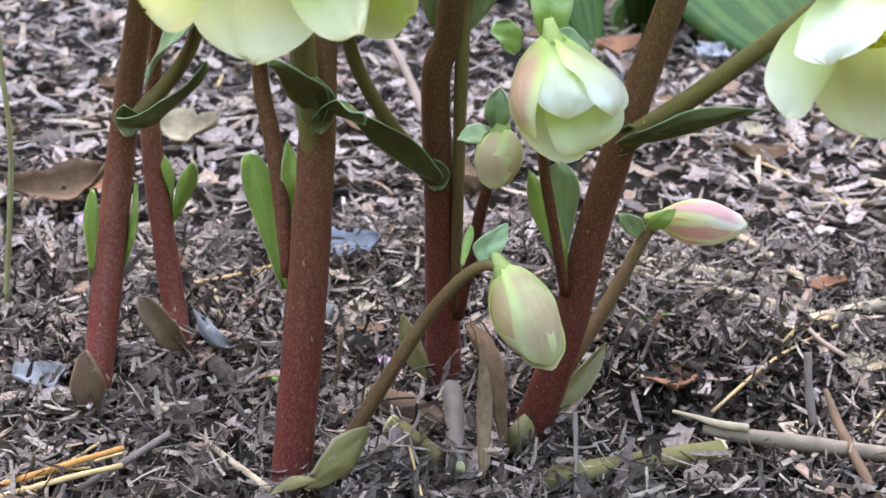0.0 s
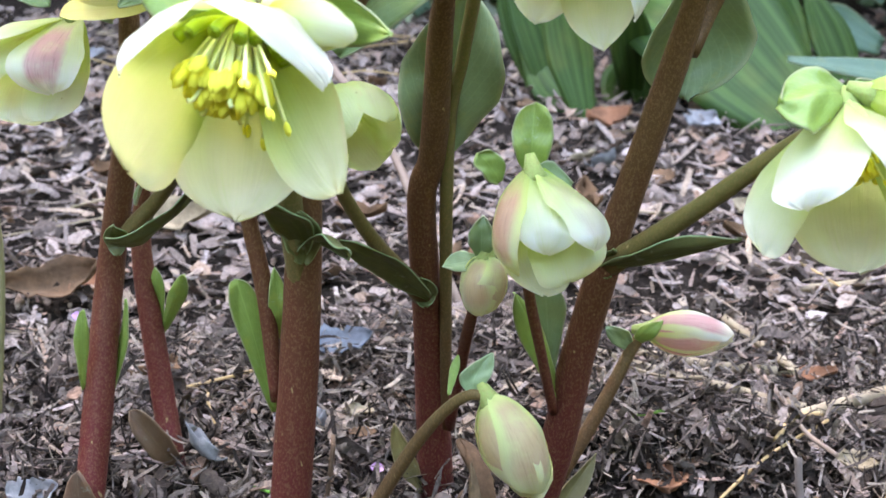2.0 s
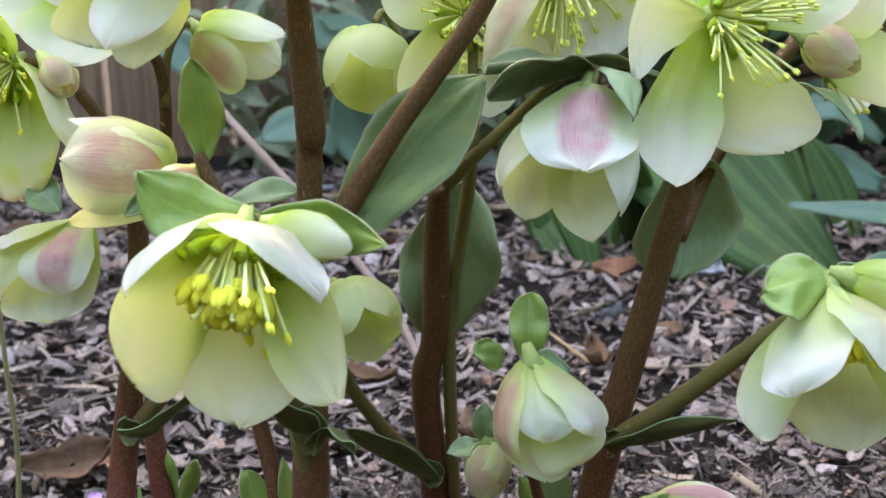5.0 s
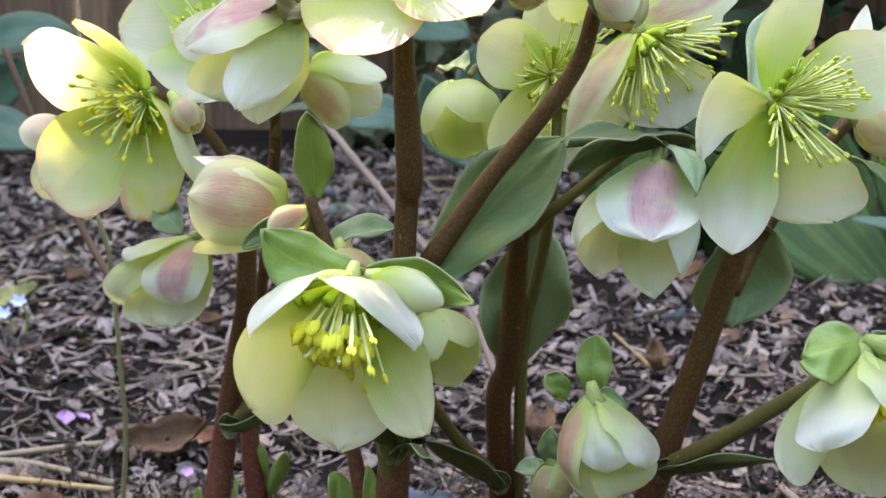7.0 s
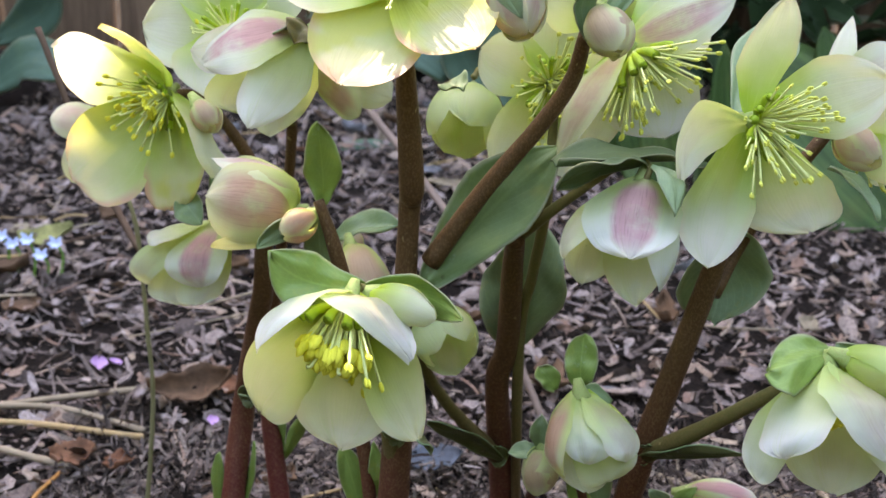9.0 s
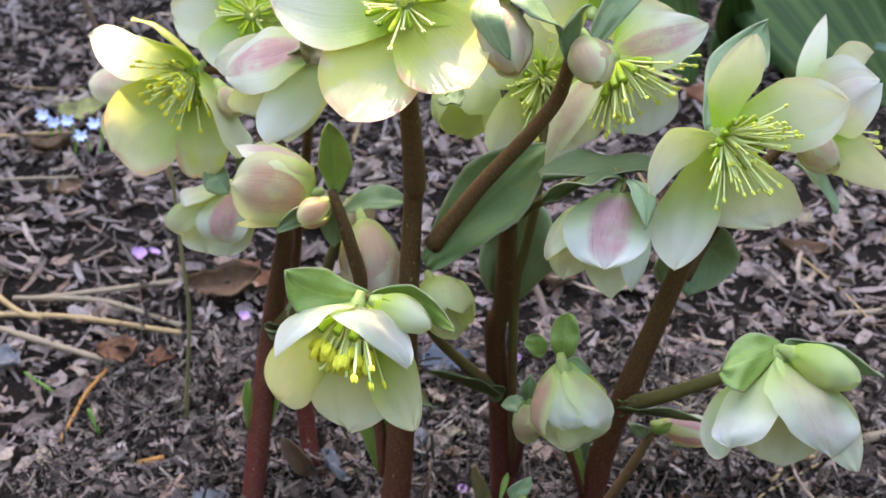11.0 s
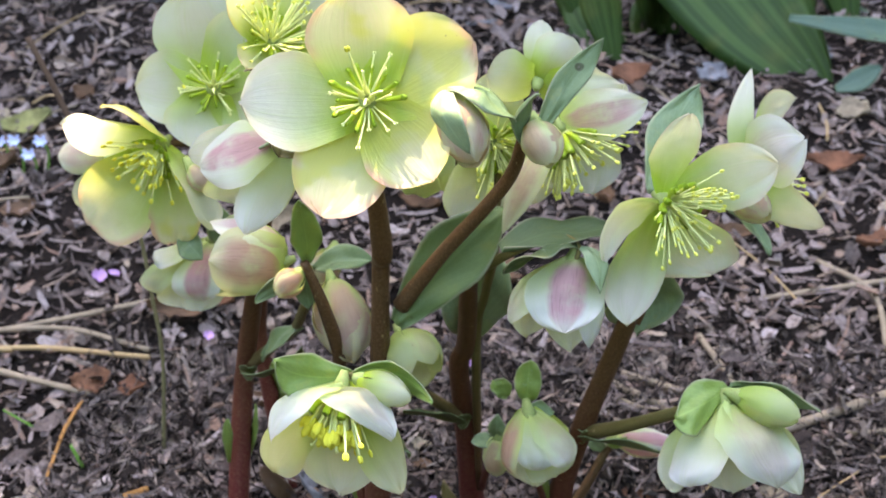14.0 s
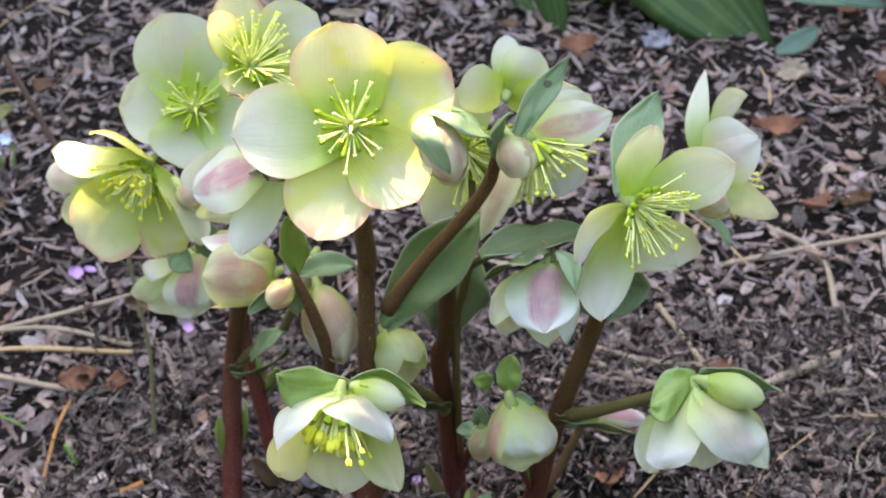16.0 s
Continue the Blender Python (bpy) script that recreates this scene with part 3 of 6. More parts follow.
def box(bm, lo, hi, bevel=0.0):
    r = bmesh.ops.create_cube(bm, size=1.0)
    c = [(a + b) / 2 for a, b in zip(lo, hi)]
    for v in r["verts"]:
        v.co = Vector([c[k] + v.co[k] * (hi[k] - lo[k]) for k in range(3)])
    if bevel:
        bmesh.ops.bevel(bm, geom=list({e for v in r["verts"] for e in v.link_edges}), offset=bevel, segments=2, affect="EDGES")


fence = tagged(new("wooden_fence"), "weathered brown board fence standing behind the flower bed", "fence")
fence.location = (0, 1.42, 0)
for k in range(22):
    x0 = -1.75 + k * 0.165
    bm = bmesh.new()
    box(bm, (x0, 1.41 + 0.004 * (k % 3), -0.02), (x0 + 0.155, 1.432 + 0.004 * (k % 3), 1.8 + 0.01 * (k % 4)), 0.003)
    part("board", bm, FENCE, fence, smooth=False)
for z in (0.3, 1.5):
    bm = bmesh.new()
    box(bm, (-1.75, 1.447, z), (1.87, 1.49, z + 0.09), 0.003)
    part("rail", bm, FENCE, fence, smooth=False)



def strap_material(name, dark, pale):
    """Leathery strap leaf with long parallel veins."""
    m = Mat(name, 0.5, 0.25)
    line = m.node("ShaderNodeTexNoise", Vector=m.coords("UV", (15, 0.5, 1)), Scale=1.0, Detail=3.0).outputs["Fac"]
    col = m.mix(m.smooth(line, 0.35, 0.68), dark, pale)
    col = m.mix(m.math("MULTIPLY", m.smooth(m.noise(14, 3), 0.5, 0.75), 0.5), col, (0.14, 0.15, 0.03))
    m.colour(col)
    m.bump(line, 0.5, 0.002)
    m.thin(m.mix(0.4, col, (0.2, 0.3, 0.02)), 0.15)
    return m.m


LEAF["strap"] = strap_material("dark_glossy_strap_leaf", (0.026, 0.060, 0.012), (0.065, 0.125, 0.027))
LEAF["strap_blue"] = leaf_material("blue_green_leaf", (0.065, 0.125, 0.08), (0.125, 0.21, 0.14), 0.42)


def strap(thing, pts, half, face, look_of="strap"):
    """A long arching leaf along points, with parallel ridges."""
    c = [Vector(p) for p in curve_points(pts, 7)]
    n, nu = len(c), 9
    grid = []
    for j, p in enumerate(c):
        s = j / (n - 1)
        way = (c[min(j + 1, n - 1)] - c[max(j - 1, 0)]).normalized()
        f = Vector(face)
        f = (f - way * f.dot(way)).normalized()
        x = way.cross(f)
        w = half * (0.35 + 0.65 * min(1, s * 2.2)) * max(0.02, 1 - max(0, (s - 0.5) / 0.5) ** 2.2) ** 0.8
        grid.append([p + x * (u * w) + f * (0.22 * w * abs(u) + 0.05 * half * math.cos(u * 9) + 0.08 * half * math.sin(s * 9 + u * 2) * abs(u))
                     for u in (-1 + 2 * i / (nu - 1) for i in range(nu))])
    bm = bmesh.new()
    sheet(bm, grid)
    ob = part("strap_leaf" if look_of == "strap" else "leaf", bm, LEAF[look_of], thing)
    sol = ob.modifiers.new("thickness", "SOLIDIFY")
    sol.thickness, sol.offset = 0.0009, 0
    return ob


# unseen dark walls on three sides, added to cut off low sky light
SKY_BLOCK = plain("dark_sky_block", (0.035, 0.055, 0.025), 0.8, 0.5, 40, 1.0)
for nm, lo, hi in (("sky_block_west", (-2.6, -2.9, -0.05), (-2.3, 1.7, 1.7)), ("sky_block_east", (2.3, -2.9, -0.05), (2.6, 1.7, 1.7)),
                   ("sky_block_south", (-2.3, -2.9, -0.05), (2.3, -2.6, 1.6))):
    bm = bmesh.new()
    box(bm, lo, hi)
    tagged(part(nm, bm, SKY_BLOCK, smooth=False), "unseen dark green wall added to block low sky light", "hedge", kind="structure")

clump = tagged(new("strap_leaved_plant"), "clump of dark green arching strap leaves on the soil", "plant")
clump.location = (0.22, 0.86, 0)
strap(clump, [(0.2107, 0.86, -0.0035), (0.196, 0.84, 0.0776), (0.2192, 0.8, 0.092), (0.2786, 0.74, 0.0345), (0.3432, 0.69, -0.0196)], 0.067, (-0.35, -0.45, 0.8), 'strap')
strap(clump, [(0.1365, 0.74, -0.0097), (0.1208, 0.76, 0.0553), (0.1044, 0.78, 0.1392)], 0.0205, (-0.1, -0.95, 0.3), 'strap')
strap(clump, [(0.1174, 0.8, -0.0223), (0.0957, 0.82, 0.0486), (0.069, 0.84, 0.1214)], 0.0174, (0.3, -0.9, 0.3), 'strap')
strap(clump, [(0.1996, 0.8, -0.0213), (0.1882, 0.82, 0.0446), (0.18, 0.84, 0.1428)], 0.0205, (0.2, -0.9, 0.3), 'strap')
strap(clump, [(0.2937, 0.9, -0.0173), (0.2729, 0.88, 0.0408), (0.3049, 0.86, 0.0426), (0.3549, 0.84, -0.0105)], 0.0398, (-0.3, -0.5, 0.8), 'strap')
strap(clump, [(0.296, 0.70, 0.060), (0.352, 0.69, 0.054), (0.410, 0.69, 0.044), (0.455, 0.70, 0.028)], 0.0135, (0, -0.5, 0.85), 'strap_blue')
strap(clump, [(0.338, 0.66, 0.004), (0.359, 0.66, 0.013), (0.378, 0.66, 0.028)], 0.0115, (0.2, -0.5, 0.85), 'strap_blue')
strap(clump, [(0.3285, 0.76, 0.0124), (0.3123, 0.78, 0.0601), (0.2857, 0.8, 0.1089), (0.2689, 0.82, 0.163)], 0.0254, (-0.2, -0.9, 0.4), 'strap')
strap(clump, [(0.3864, 0.82, -0.0203), (0.3745, 0.84, 0.0352), (0.3464, 0.86, 0.0972)], 0.0212, (0.2, -0.9, 0.4), 'strap')
strap(clump, [(0.443, 0.85, -0.0133), (0.3888, 0.85, 0.0025), (0.3532, 0.86, 0.0319)], 0.0123, (0, -0.7, 0.7), 'strap_blue')
strap(clump, [(0.0972, 0.82, 0.007), (0.0839, 0.84, 0.0571), (0.0655, 0.86, 0.1239)], 0.0179, (0, -0.9, 0.4), 'strap')
strap(clump, [(0.4488, 0.95, 0.0679), (0.4024, 0.95, 0.1039), (0.3574, 0.95, 0.0943)], 0.0175, (0, -0.7, 0.7), 'strap_blue')
strap(clump, [(0.0891, 0.84, 0.05), (0.1158, 0.8, 0.0146), (0.1488, 0.77, -0.0134)], 0.0274, (0, -0.6, 0.8), 'strap')
strap(clump, [(0.1976, 0.84, 0.0443), (0.1778, 0.82, 0.0088), (0.1708, 0.78, -0.0181)], 0.0242, (0.3, -0.6, 0.8), 'strap')
# extra dark leaf standing in for the shaded gap between the leaves
strap(clump, [(0.186, 0.82, -0.010), (0.179, 0.79, 0.032), (0.172, 0.76, 0.066), (0.168, 0.73, 0.105)], 0.022, (0.1, -0.85, 0.5), 'strap')
bush = tagged(new("evergreen_plant"), "low plant with blue-green leaves before the fence", "plant")
bush.location = (-0.6, 1.15, 0)
strap(bush, [(-0.0632, 0.9, -0.0273), (-0.113, 0.92, -0.0159), (-0.1858, 0.92, -0.0023), (-0.2437, 0.9, -0.0139)], 0.0205, (0, -0.5, 0.8), 'strap_blue')
strap(bush, [(-0.6678, 1.1, 0.0161), (-0.6022, 1.08, 0.0555), (-0.5425, 1.05, 0.046)], 0.0331, (0.2, -0.7, 0.6), 'strap_blue')
strap(bush, [(-0.6764, 1.15, 0.1301), (-0.5802, 1.12, 0.1623), (-0.5031, 1.1, 0.1659)], 0.0299, (0.2, -0.7, 0.6), 'strap_blue')
strap(bush, [(-0.6682, 1.15, 0.0683), (-0.6057, 1.12, 0.1019), (-0.5686, 1.1, 0.1389)], 0.0282, (0.4, -0.8, 0.4), 'strap_blue')
strap(bush, [(-0.0965, 0.95, 0.0771), (-0.1347, 0.95, 0.1044), (-0.1726, 0.93, 0.0948)], 0.0215, (0, -0.7, 0.6), 'strap_blue')
strap(bush, [(-0.1328, 1.2, 0.1943), (-0.1042, 1.15, 0.1782), (-0.0521, 1.1, 0.1684)], 0.0286, (0, -0.8, 0.5), 'strap_blue')
strap(bush, [(0.4503, 0.95, 0.0216), (0.4041, 0.95, 0.0408), (0.3652, 0.93, 0.0287)], 0.0257, (0, -0.8, 0.5), 'strap_blue')
strap(bush, [(-0.0297, 0.95, 0.0457), (-0.0733, 0.95, 0.0877), (-0.0914, 0.93, 0.1477)], 0.0261, (0, -0.8, 0.5), 'strap_blue')
strap(bush, [(-0.007, 1, 0.0472), (-0.0397, 1, 0.1078), (-0.0426, 1, 0.172)], 0.0257, (0.2, -0.8, 0.5), 'strap_blue')
strap(bush, [(-0.2326, 1.05, 0.1322), (-0.2598, 1.05, 0.1692), (-0.2995, 1.05, 0.1944)], 0.0239, (0.2, -0.8, 0.5), 'strap_blue')


def shrub(name, label, centre, size, count, leaf_len, material, seed=3, keep=None):
    """A leafy shrub: limbs and a crown of many single leaves with gaps."""
    rng = random.Random(seed)
    e = tagged(new(name), label, "shrub")
    e.location = (centre[0], centre[1], 0)
    verts, faces = [], []
    made = 0
    while made < count:
        p = Vector((rng.uniform(-1, 1), rng.uniform(-1, 1), rng.uniform(-1, 1)))
        if p.length > 1.0:
            continue
        p = Vector([c + s * q for c, s, q in zip(centre, size, p)])
        made += 1
        d = Vector((rng.gauss(0, 1), rng.gauss(0, 1), rng.gauss(0, 0.6))).normalized()
        if keep and not all(keep(p + d * leaf_len * q) for q in (0, 0.3, 0.6, 0.9, 1.15)):
            continue
        n = Vector((rng.gauss(0, 0.7), rng.gauss(0, 0.7), 1))
        n = (n - d * n.dot(d)).normalized()
        x = d.cross(n)
        ln = leaf_len * rng.uniform(0.7, 1.25)
        i = len(verts)
        for s, w, h in ((0, 0.0, 0), (0.3, 0.2, 0.05), (0.65, 0.17, 0.05), (1, 0.0, -0.03)):
            for u in ((0,) if w == 0 else (-1, 0, 1)):
                verts.append(p + d * (s * ln) + x * (u * w * ln) + n * (h * ln + (0.05 * ln if u else 0)))
        faces += [(i, i + 2, i + 1), (i, i + 3, i + 2), (i + 1, i + 2, i + 5, i + 4), (i + 2, i + 3, i + 6, i + 5), (i + 4, i + 5, i + 7), (i + 5, i + 6, i + 7)]
    me = bpy.data.meshes.new("crown")
    me.from_pydata(verts, [], faces)
    me.materials.append(material)
    crown = new("crown", me)
    crown.parent, crown.matrix_parent_inverse = e, Matrix.Translation(e.location).inverted()
    tagged(crown, kind="stuff")
    bm = bmesh.new()
    foot = Vector((centre[0], centre[1], -0.02))
    for k in range(5):
        to = Vector([c + s * rng.uniform(-0.45, 0.45) for c, s in zip(centre, size)])
        mid = foot.lerp(to, 0.5) + Vector((rng.uniform(-1, 1), rng.uniform(-1, 1), 0)) * 0.05
        tube(bm, curve_points([(*foot, 0.02), (*mid, 0.013), (*to, 0.004)], 5), 7)
    part("limb", bm, STEM["stem"], e)
    return e


SHRUB = plain("dark_shrub_leaf", (0.03, 0.055, 0.022), 0.4, 0.5, 30)
# dark leafy mass added where the background lies in deep shade
shrub("backdrop_shrub", "dense dark shrub added as backdrop for the shaded background", (0.75, 1.2, 0.3), (0.75, 0.2, 0.42), 1500, 0.07, SHRUB, seed=5)

shrub("low_evergreen", "low blue-green evergreen plant along the fence foot", (0.02, 1.3, 0.12), (0.36, 0.1, 0.2), 500, 0.07, LEAF["strap_blue"], seed=6)

# unseen leafy crown added to shade the bed, with a few gaps for the sun
LIT = [((-0.187, 0.040, 0.279), 0.029), ((-0.037, -0.045, 0.368), 0.016), ((0.000, -0.045, 0.364), 0.012), ((-0.096, 0.04, 0.346), 0.008), ((-0.050, -0.104, 0.242), 0.007)]



def shaded(p):
    for q, r in LIT:
        d = p - Vector(q)
        if (d - sun_way * d.dot(sun_way)).length < r + 0.012:
            return False
    return True


shade_at = sun_way * 4.0 + Vector((0.0, 0.42, 0.0))
shade_crown = shrub("added_shade_crown", "unseen leafy crown added to keep the sun off the bed", tuple(shade_at), (1.05, 1.1, 0.25), 6500, 0.13, SHRUB, seed=9, keep=shaded)

# ---- plants ----
def shoot(x, y, label):
    e = new("hellebore_shoot")
    e.location = (x, y, 0)
    return tagged(e, label, "plant", "flowering hellebore shoots")


shoot_a = shoot(-0.13, 0.03, "hellebore shoot with wine-red stem and sunlit cream flowers")
shoot_b = shoot(-0.10, 0.07, "slender hellebore shoot with wine-red stem and cream flowers")
shoot_c = shoot(-0.05, -0.02, "thick hellebore shoot with broad cream flowers and buds")
shoot_d = shoot(0.0, 0.07, "hellebore shoot with nodding pink-flushed bells and grey-green leaves")
shoot_e = shoot(0.036, 0.017, "leaning hellebore shoot with nodding white flowers")
shoot_low = shoot(-0.04, -0.02, "short hellebore shoot with one closed flushed bud")
stalk(shoot_c, 'stem', [(-0.0509, -0.02, -0.0051, 0.0074), (-0.0435, -0.014, 0.0815, 0.0071), (-0.0397, -0.012, 0.1341, 0.0063), (-0.0379, -0.012, 0.1677, 0.0052), (-0.0342, -0.014, 0.2344, 0.0043), (-0.0324, -0.02, 0.2501, 0.005), (-0.0333, -0.03, 0.2895, 0.004), (-0.0337, -0.04, 0.3261, 0.0024)], 'stem')
stalk(shoot_c, 'branch', [(-0.041, -0.0125, 0.1162, 0.0035), (-0.0415, -0.015, 0.1359, 0.0042), (-0.0431, -0.022, 0.1612, 0.0044), (-0.0419, -0.05, 0.195, 0.003), (-0.0405, -0.092, 0.2315, 0.0022), (-0.0425, -0.0985, 0.2362, 0.0017), (-0.0443, -0.1015, 0.2352, 0.0015)], 'stem_green')
stalk(shoot_c, 'branch', [(-0.0252, -0.018, 0.2175, 0.0043), (-0.0052, -0.02, 0.2473, 0.0036), (0.025, -0.024, 0.2878, 0.0032), (0.0329, -0.028, 0.3127, 0.0027)], 'stem')
stalk(shoot_c, 'branch', [(-0.051, -0.008, 0.0811, 0.0024), (-0.0547, 0, 0.1181, 0.0032), (-0.0606, 0.004, 0.1512, 0.0029), (-0.0575, -0.012, 0.1855, 0.0034), (-0.0626, -0.018, 0.2188, 0.003), (-0.0699, -0.016, 0.2414, 0.0021)], 'stem')
stalk(shoot_d, 'stem', [(0.0059, 0.066, -0.0017, 0.0078), (0.0027, 0.052, 0.08, 0.0062), (-0.0001, 0.036, 0.1406, 0.0054), (0.0042, 0.03, 0.1612, 0.0052), (0.0064, 0.012, 0.2039, 0.0046), (0.0081, 0, 0.2234, 0.0036)], 'stem')
stalk(shoot_d, 'branch', [(0.0091, 0.055, 0.0404, 0.0023), (0.0095, 0.03, 0.1631, 0.0025), (0.0147, 0.02, 0.1997, 0.0024), (0.0196, 0.01, 0.2339, 0.0023), (0.0222, 0.03, 0.2798, 0.0016)], 'stem_green')
stalk(shoot_d, 'branch', [(0.0006, 0.042, 0.1017, 0.0043), (-0.0168, 0.03, 0.1269, 0.0029), (-0.029, 0.01, 0.1564, 0.0025), (-0.0304, 0, 0.18, 0.0022), (-0.0276, -0.004, 0.1901, 0.0015)], 'stem_green')
stalk(shoot_d, 'branch', [(0.0105, 0, 0.2253, 0.0029), (0.0297, -0.012, 0.2448, 0.002), (0.0487, -0.032, 0.2649, 0.0016), (0.057, -0.045, 0.2675, 0.0012), (0.0546, -0.05, 0.2608, 0.0012)], 'stem_green')
stalk(shoot_e, 'stem', [(0.0356, 0.018, -0.0032, 0.0075), (0.0491, 0.006, 0.0529, 0.0067), (0.0565, -0.002, 0.1001, 0.006), (0.0649, -0.008, 0.1389, 0.0057), (0.0701, -0.01, 0.1588, 0.0052), (0.084, -0.02, 0.2141, 0.0044), (0.0985, -0.022, 0.2716, 0.0021)], 'stem')
stalk(shoot_e, 'branch', [(0.065, -0.01, 0.1335, 0.0042), (0.083, -0.03, 0.1547, 0.0033), (0.112, -0.06, 0.1898, 0.0026), (0.1269, -0.066, 0.2001, 0.0013)], 'stem_green')
stalk(shoot_e, 'branch', [(0.0862, -0.018, 0.2079, 0.003), (0.1024, 0, 0.2325, 0.0029), (0.1344, 0.02, 0.2693, 0.0027)], 'stem')
stalk(shoot_e, 'branch', [(0.0371, 0.02, 0.0069, 0.0029), (0.0517, 0.025, 0.0303, 0.0028), (0.0683, 0.032, 0.0584, 0.0028), (0.0796, 0.038, 0.0795, 0.0024), (0.0857, 0.04, 0.0893, 0.0022)], 'stem_green')
stalk(shoot_e, 'branch', [(0.0475, -0.002, 0.0741, 0.0018), (0.0411, -0.015, 0.1044, 0.0019), (0.0361, -0.022, 0.1286, 0.0019), (0.0326, -0.036, 0.1589, 0.0013), (0.0326, -0.045, 0.1726, 0.001)], 'stem')
stalk(shoot_low, 'stem', [(-0.0440, -0.0200, -0.0030, 0.0031), (-0.0316, -0.0220, 0.0198, 0.0029), (-0.0160, -0.0280, 0.0504, 0.0026), (-0.0013, -0.0370, 0.0792, 0.0023), (0.0089, -0.0440, 0.0952, 0.0020), (0.0162, -0.0490, 0.1024, 0.0018), (0.0212, -0.0510, 0.1025, 0.0016)], 'stem_green')
stalk(shoot_d, 'branch', [(0.0107, 0.055, 0.0404, 0.0023), (0.0161, 0.02, 0.0916, 0.0023), (0.0184, 0, 0.1123, 0.002), (0.0214, -0.02, 0.1385, 0.0013)], 'stem')
stalk(shoot_a, 'stem', [(-0.1348, 0.036, 0.0003, 0.0061), (-0.1313, 0.06, 0.0504, 0.0062), (-0.1268, 0.08, 0.1016, 0.0057), (-0.1162, 0.075, 0.1535, 0.0051), (-0.112, 0.07, 0.1758, 0.0047), (-0.1120, 0.067, 0.2244, 0.0032), (-0.1330, 0.064, 0.2600, 0.0022), (-0.1465, 0.0585, 0.2660, 0.0018)], 'stem')
stalk(shoot_a, 'branch', [(-0.1212, 0.078, 0.1129, 0.0038), (-0.1019, 0.07, 0.1347, 0.0029), (-0.089, 0.05, 0.1569, 0.0027), (-0.0767, 0.02, 0.1928, 0.0026), (-0.0624, 0.012, 0.2118, 0.002)], 'stem_green')
stalk(shoot_b, 'stem', [(-0.1075, 0.085, 0.0043, 0.0051), (-0.1131, 0.1, 0.0296, 0.0052), (-0.1228, 0.12, 0.0925, 0.0046), (-0.1192, 0.12, 0.1299, 0.0031), (-0.1018, 0.1, 0.2507, 0.0025), (-0.1193, 0.08, 0.275, 0.0021)], 'stem')
cup_flower(shoot_c, (-0.0445, -0.102, 0.2350), [
    ((-0.0480, -0.1104, 0.1815), (-0.0665, -0.1025, 0.2000), (-0.0275, -0.1075, 0.2005), 0.16, "butter", 0.35, 0.7),
    ((-0.0197, -0.1211, 0.1918), (-0.0365, -0.1130, 0.1960), (-0.0205, -0.1120, 0.2165), 0.18, "butter", 0.6, 0.8),
    ((-0.0750, -0.1127, 0.1955), (-0.0620, -0.1035, 0.1945), (-0.0745, -0.1190, 0.2235), 0.20, "butter", 0.0, 0.8),
    ((-0.0722, -0.1262, 0.2238), (-0.0528, -0.1215, 0.2400), (-0.0715, -0.1060, 0.2285), 0.16, "white", 0.85, 2.0),
    ((-0.0222, -0.1190, 0.2195), (-0.0488, -0.1220, 0.2398), (-0.0250, -0.1040, 0.2275), 0.16, "faint_white", 0.8, 2.0)],
    "young", 1.3, 0.002, (-0.2, -0.5, -0.84))
flower(shoot_c, 'bud', (-0.0378, -0.098, 0.2344), (0.928, -0.266, -0.262), (0.037, 0.235, 0.971), 0.0264, 58, -50, 0.0068, 20, 'cream', 'none', 0.12)
flower(shoot_d, 'bud', (-0.0275, 0.000, 0.1890), (0.48, -0.77, -0.42), (0.037, 0.235, 0.971), 0.0322, 88, -40, 0.0120, 10, 'green', 'none', 0.12)
cup_flower(shoot_e, (0.0352, -0.0450, 0.1757), [
    ((0.0304, -0.0610, 0.1476), (0.0218, -0.0530, 0.1600), (0.0300, -0.0655, 0.1615), 0.24, "rose", 0.5, 1.6),
    ((0.0528, -0.0620, 0.1560), (0.0432, -0.0665, 0.1655), (0.0568, -0.0490, 0.1615), 0.30, "faint_white", 0.4, 1.6),
    ((0.0383, -0.0645, 0.1557), (0.0285, -0.0610, 0.1640), (0.0485, -0.0615, 0.1640), 0.26, "white", 0.2, 1.3),
    ((0.0468, -0.0549, 0.1435), (0.0340, -0.0590, 0.1495), (0.0575, -0.0490, 0.1560), 0.22, "cream", 0.1, 0.8),
    ((0.0386, -0.0578, 0.1400), (0.0235, -0.0500, 0.1530), (0.0480, -0.0470, 0.1480), 0.26, "cream", 0.2, 0.8),
    ((0.0400, -0.0450, 0.1450), (0.0240, -0.0440, 0.1580), (0.0555, -0.0400, 0.1590), 0.24, "cream", 0.1, 0.8)],
    "few", 0.5, 0.006)
flower(shoot_low, 'bud', (0.0223, -0.051, 0.1018), (0.468, -0.402, -0.787), (-0.018, 0.348, 0.937), 0.0401, 64, -54, 0.0126, 0, 'bud', 'none', 0.12)
flower(shoot_e, 'bud', (0.0864, 0.04, 0.0886), (0.992, -0.121, -0.021), (-0.018, 0.348, 0.937), 0.0346, 52, -44, 0.0078, 0, 'rose_white', 'none', 0.12)
flower(shoot_d, 'bud', (0.0219, -0.02, 0.1391), (-0.101, -0.436, -0.894), (-0.018, 0.348, 0.937), 0.0239, 72, -58, 0.0093, 0, 'bud', 'none', 0.12)
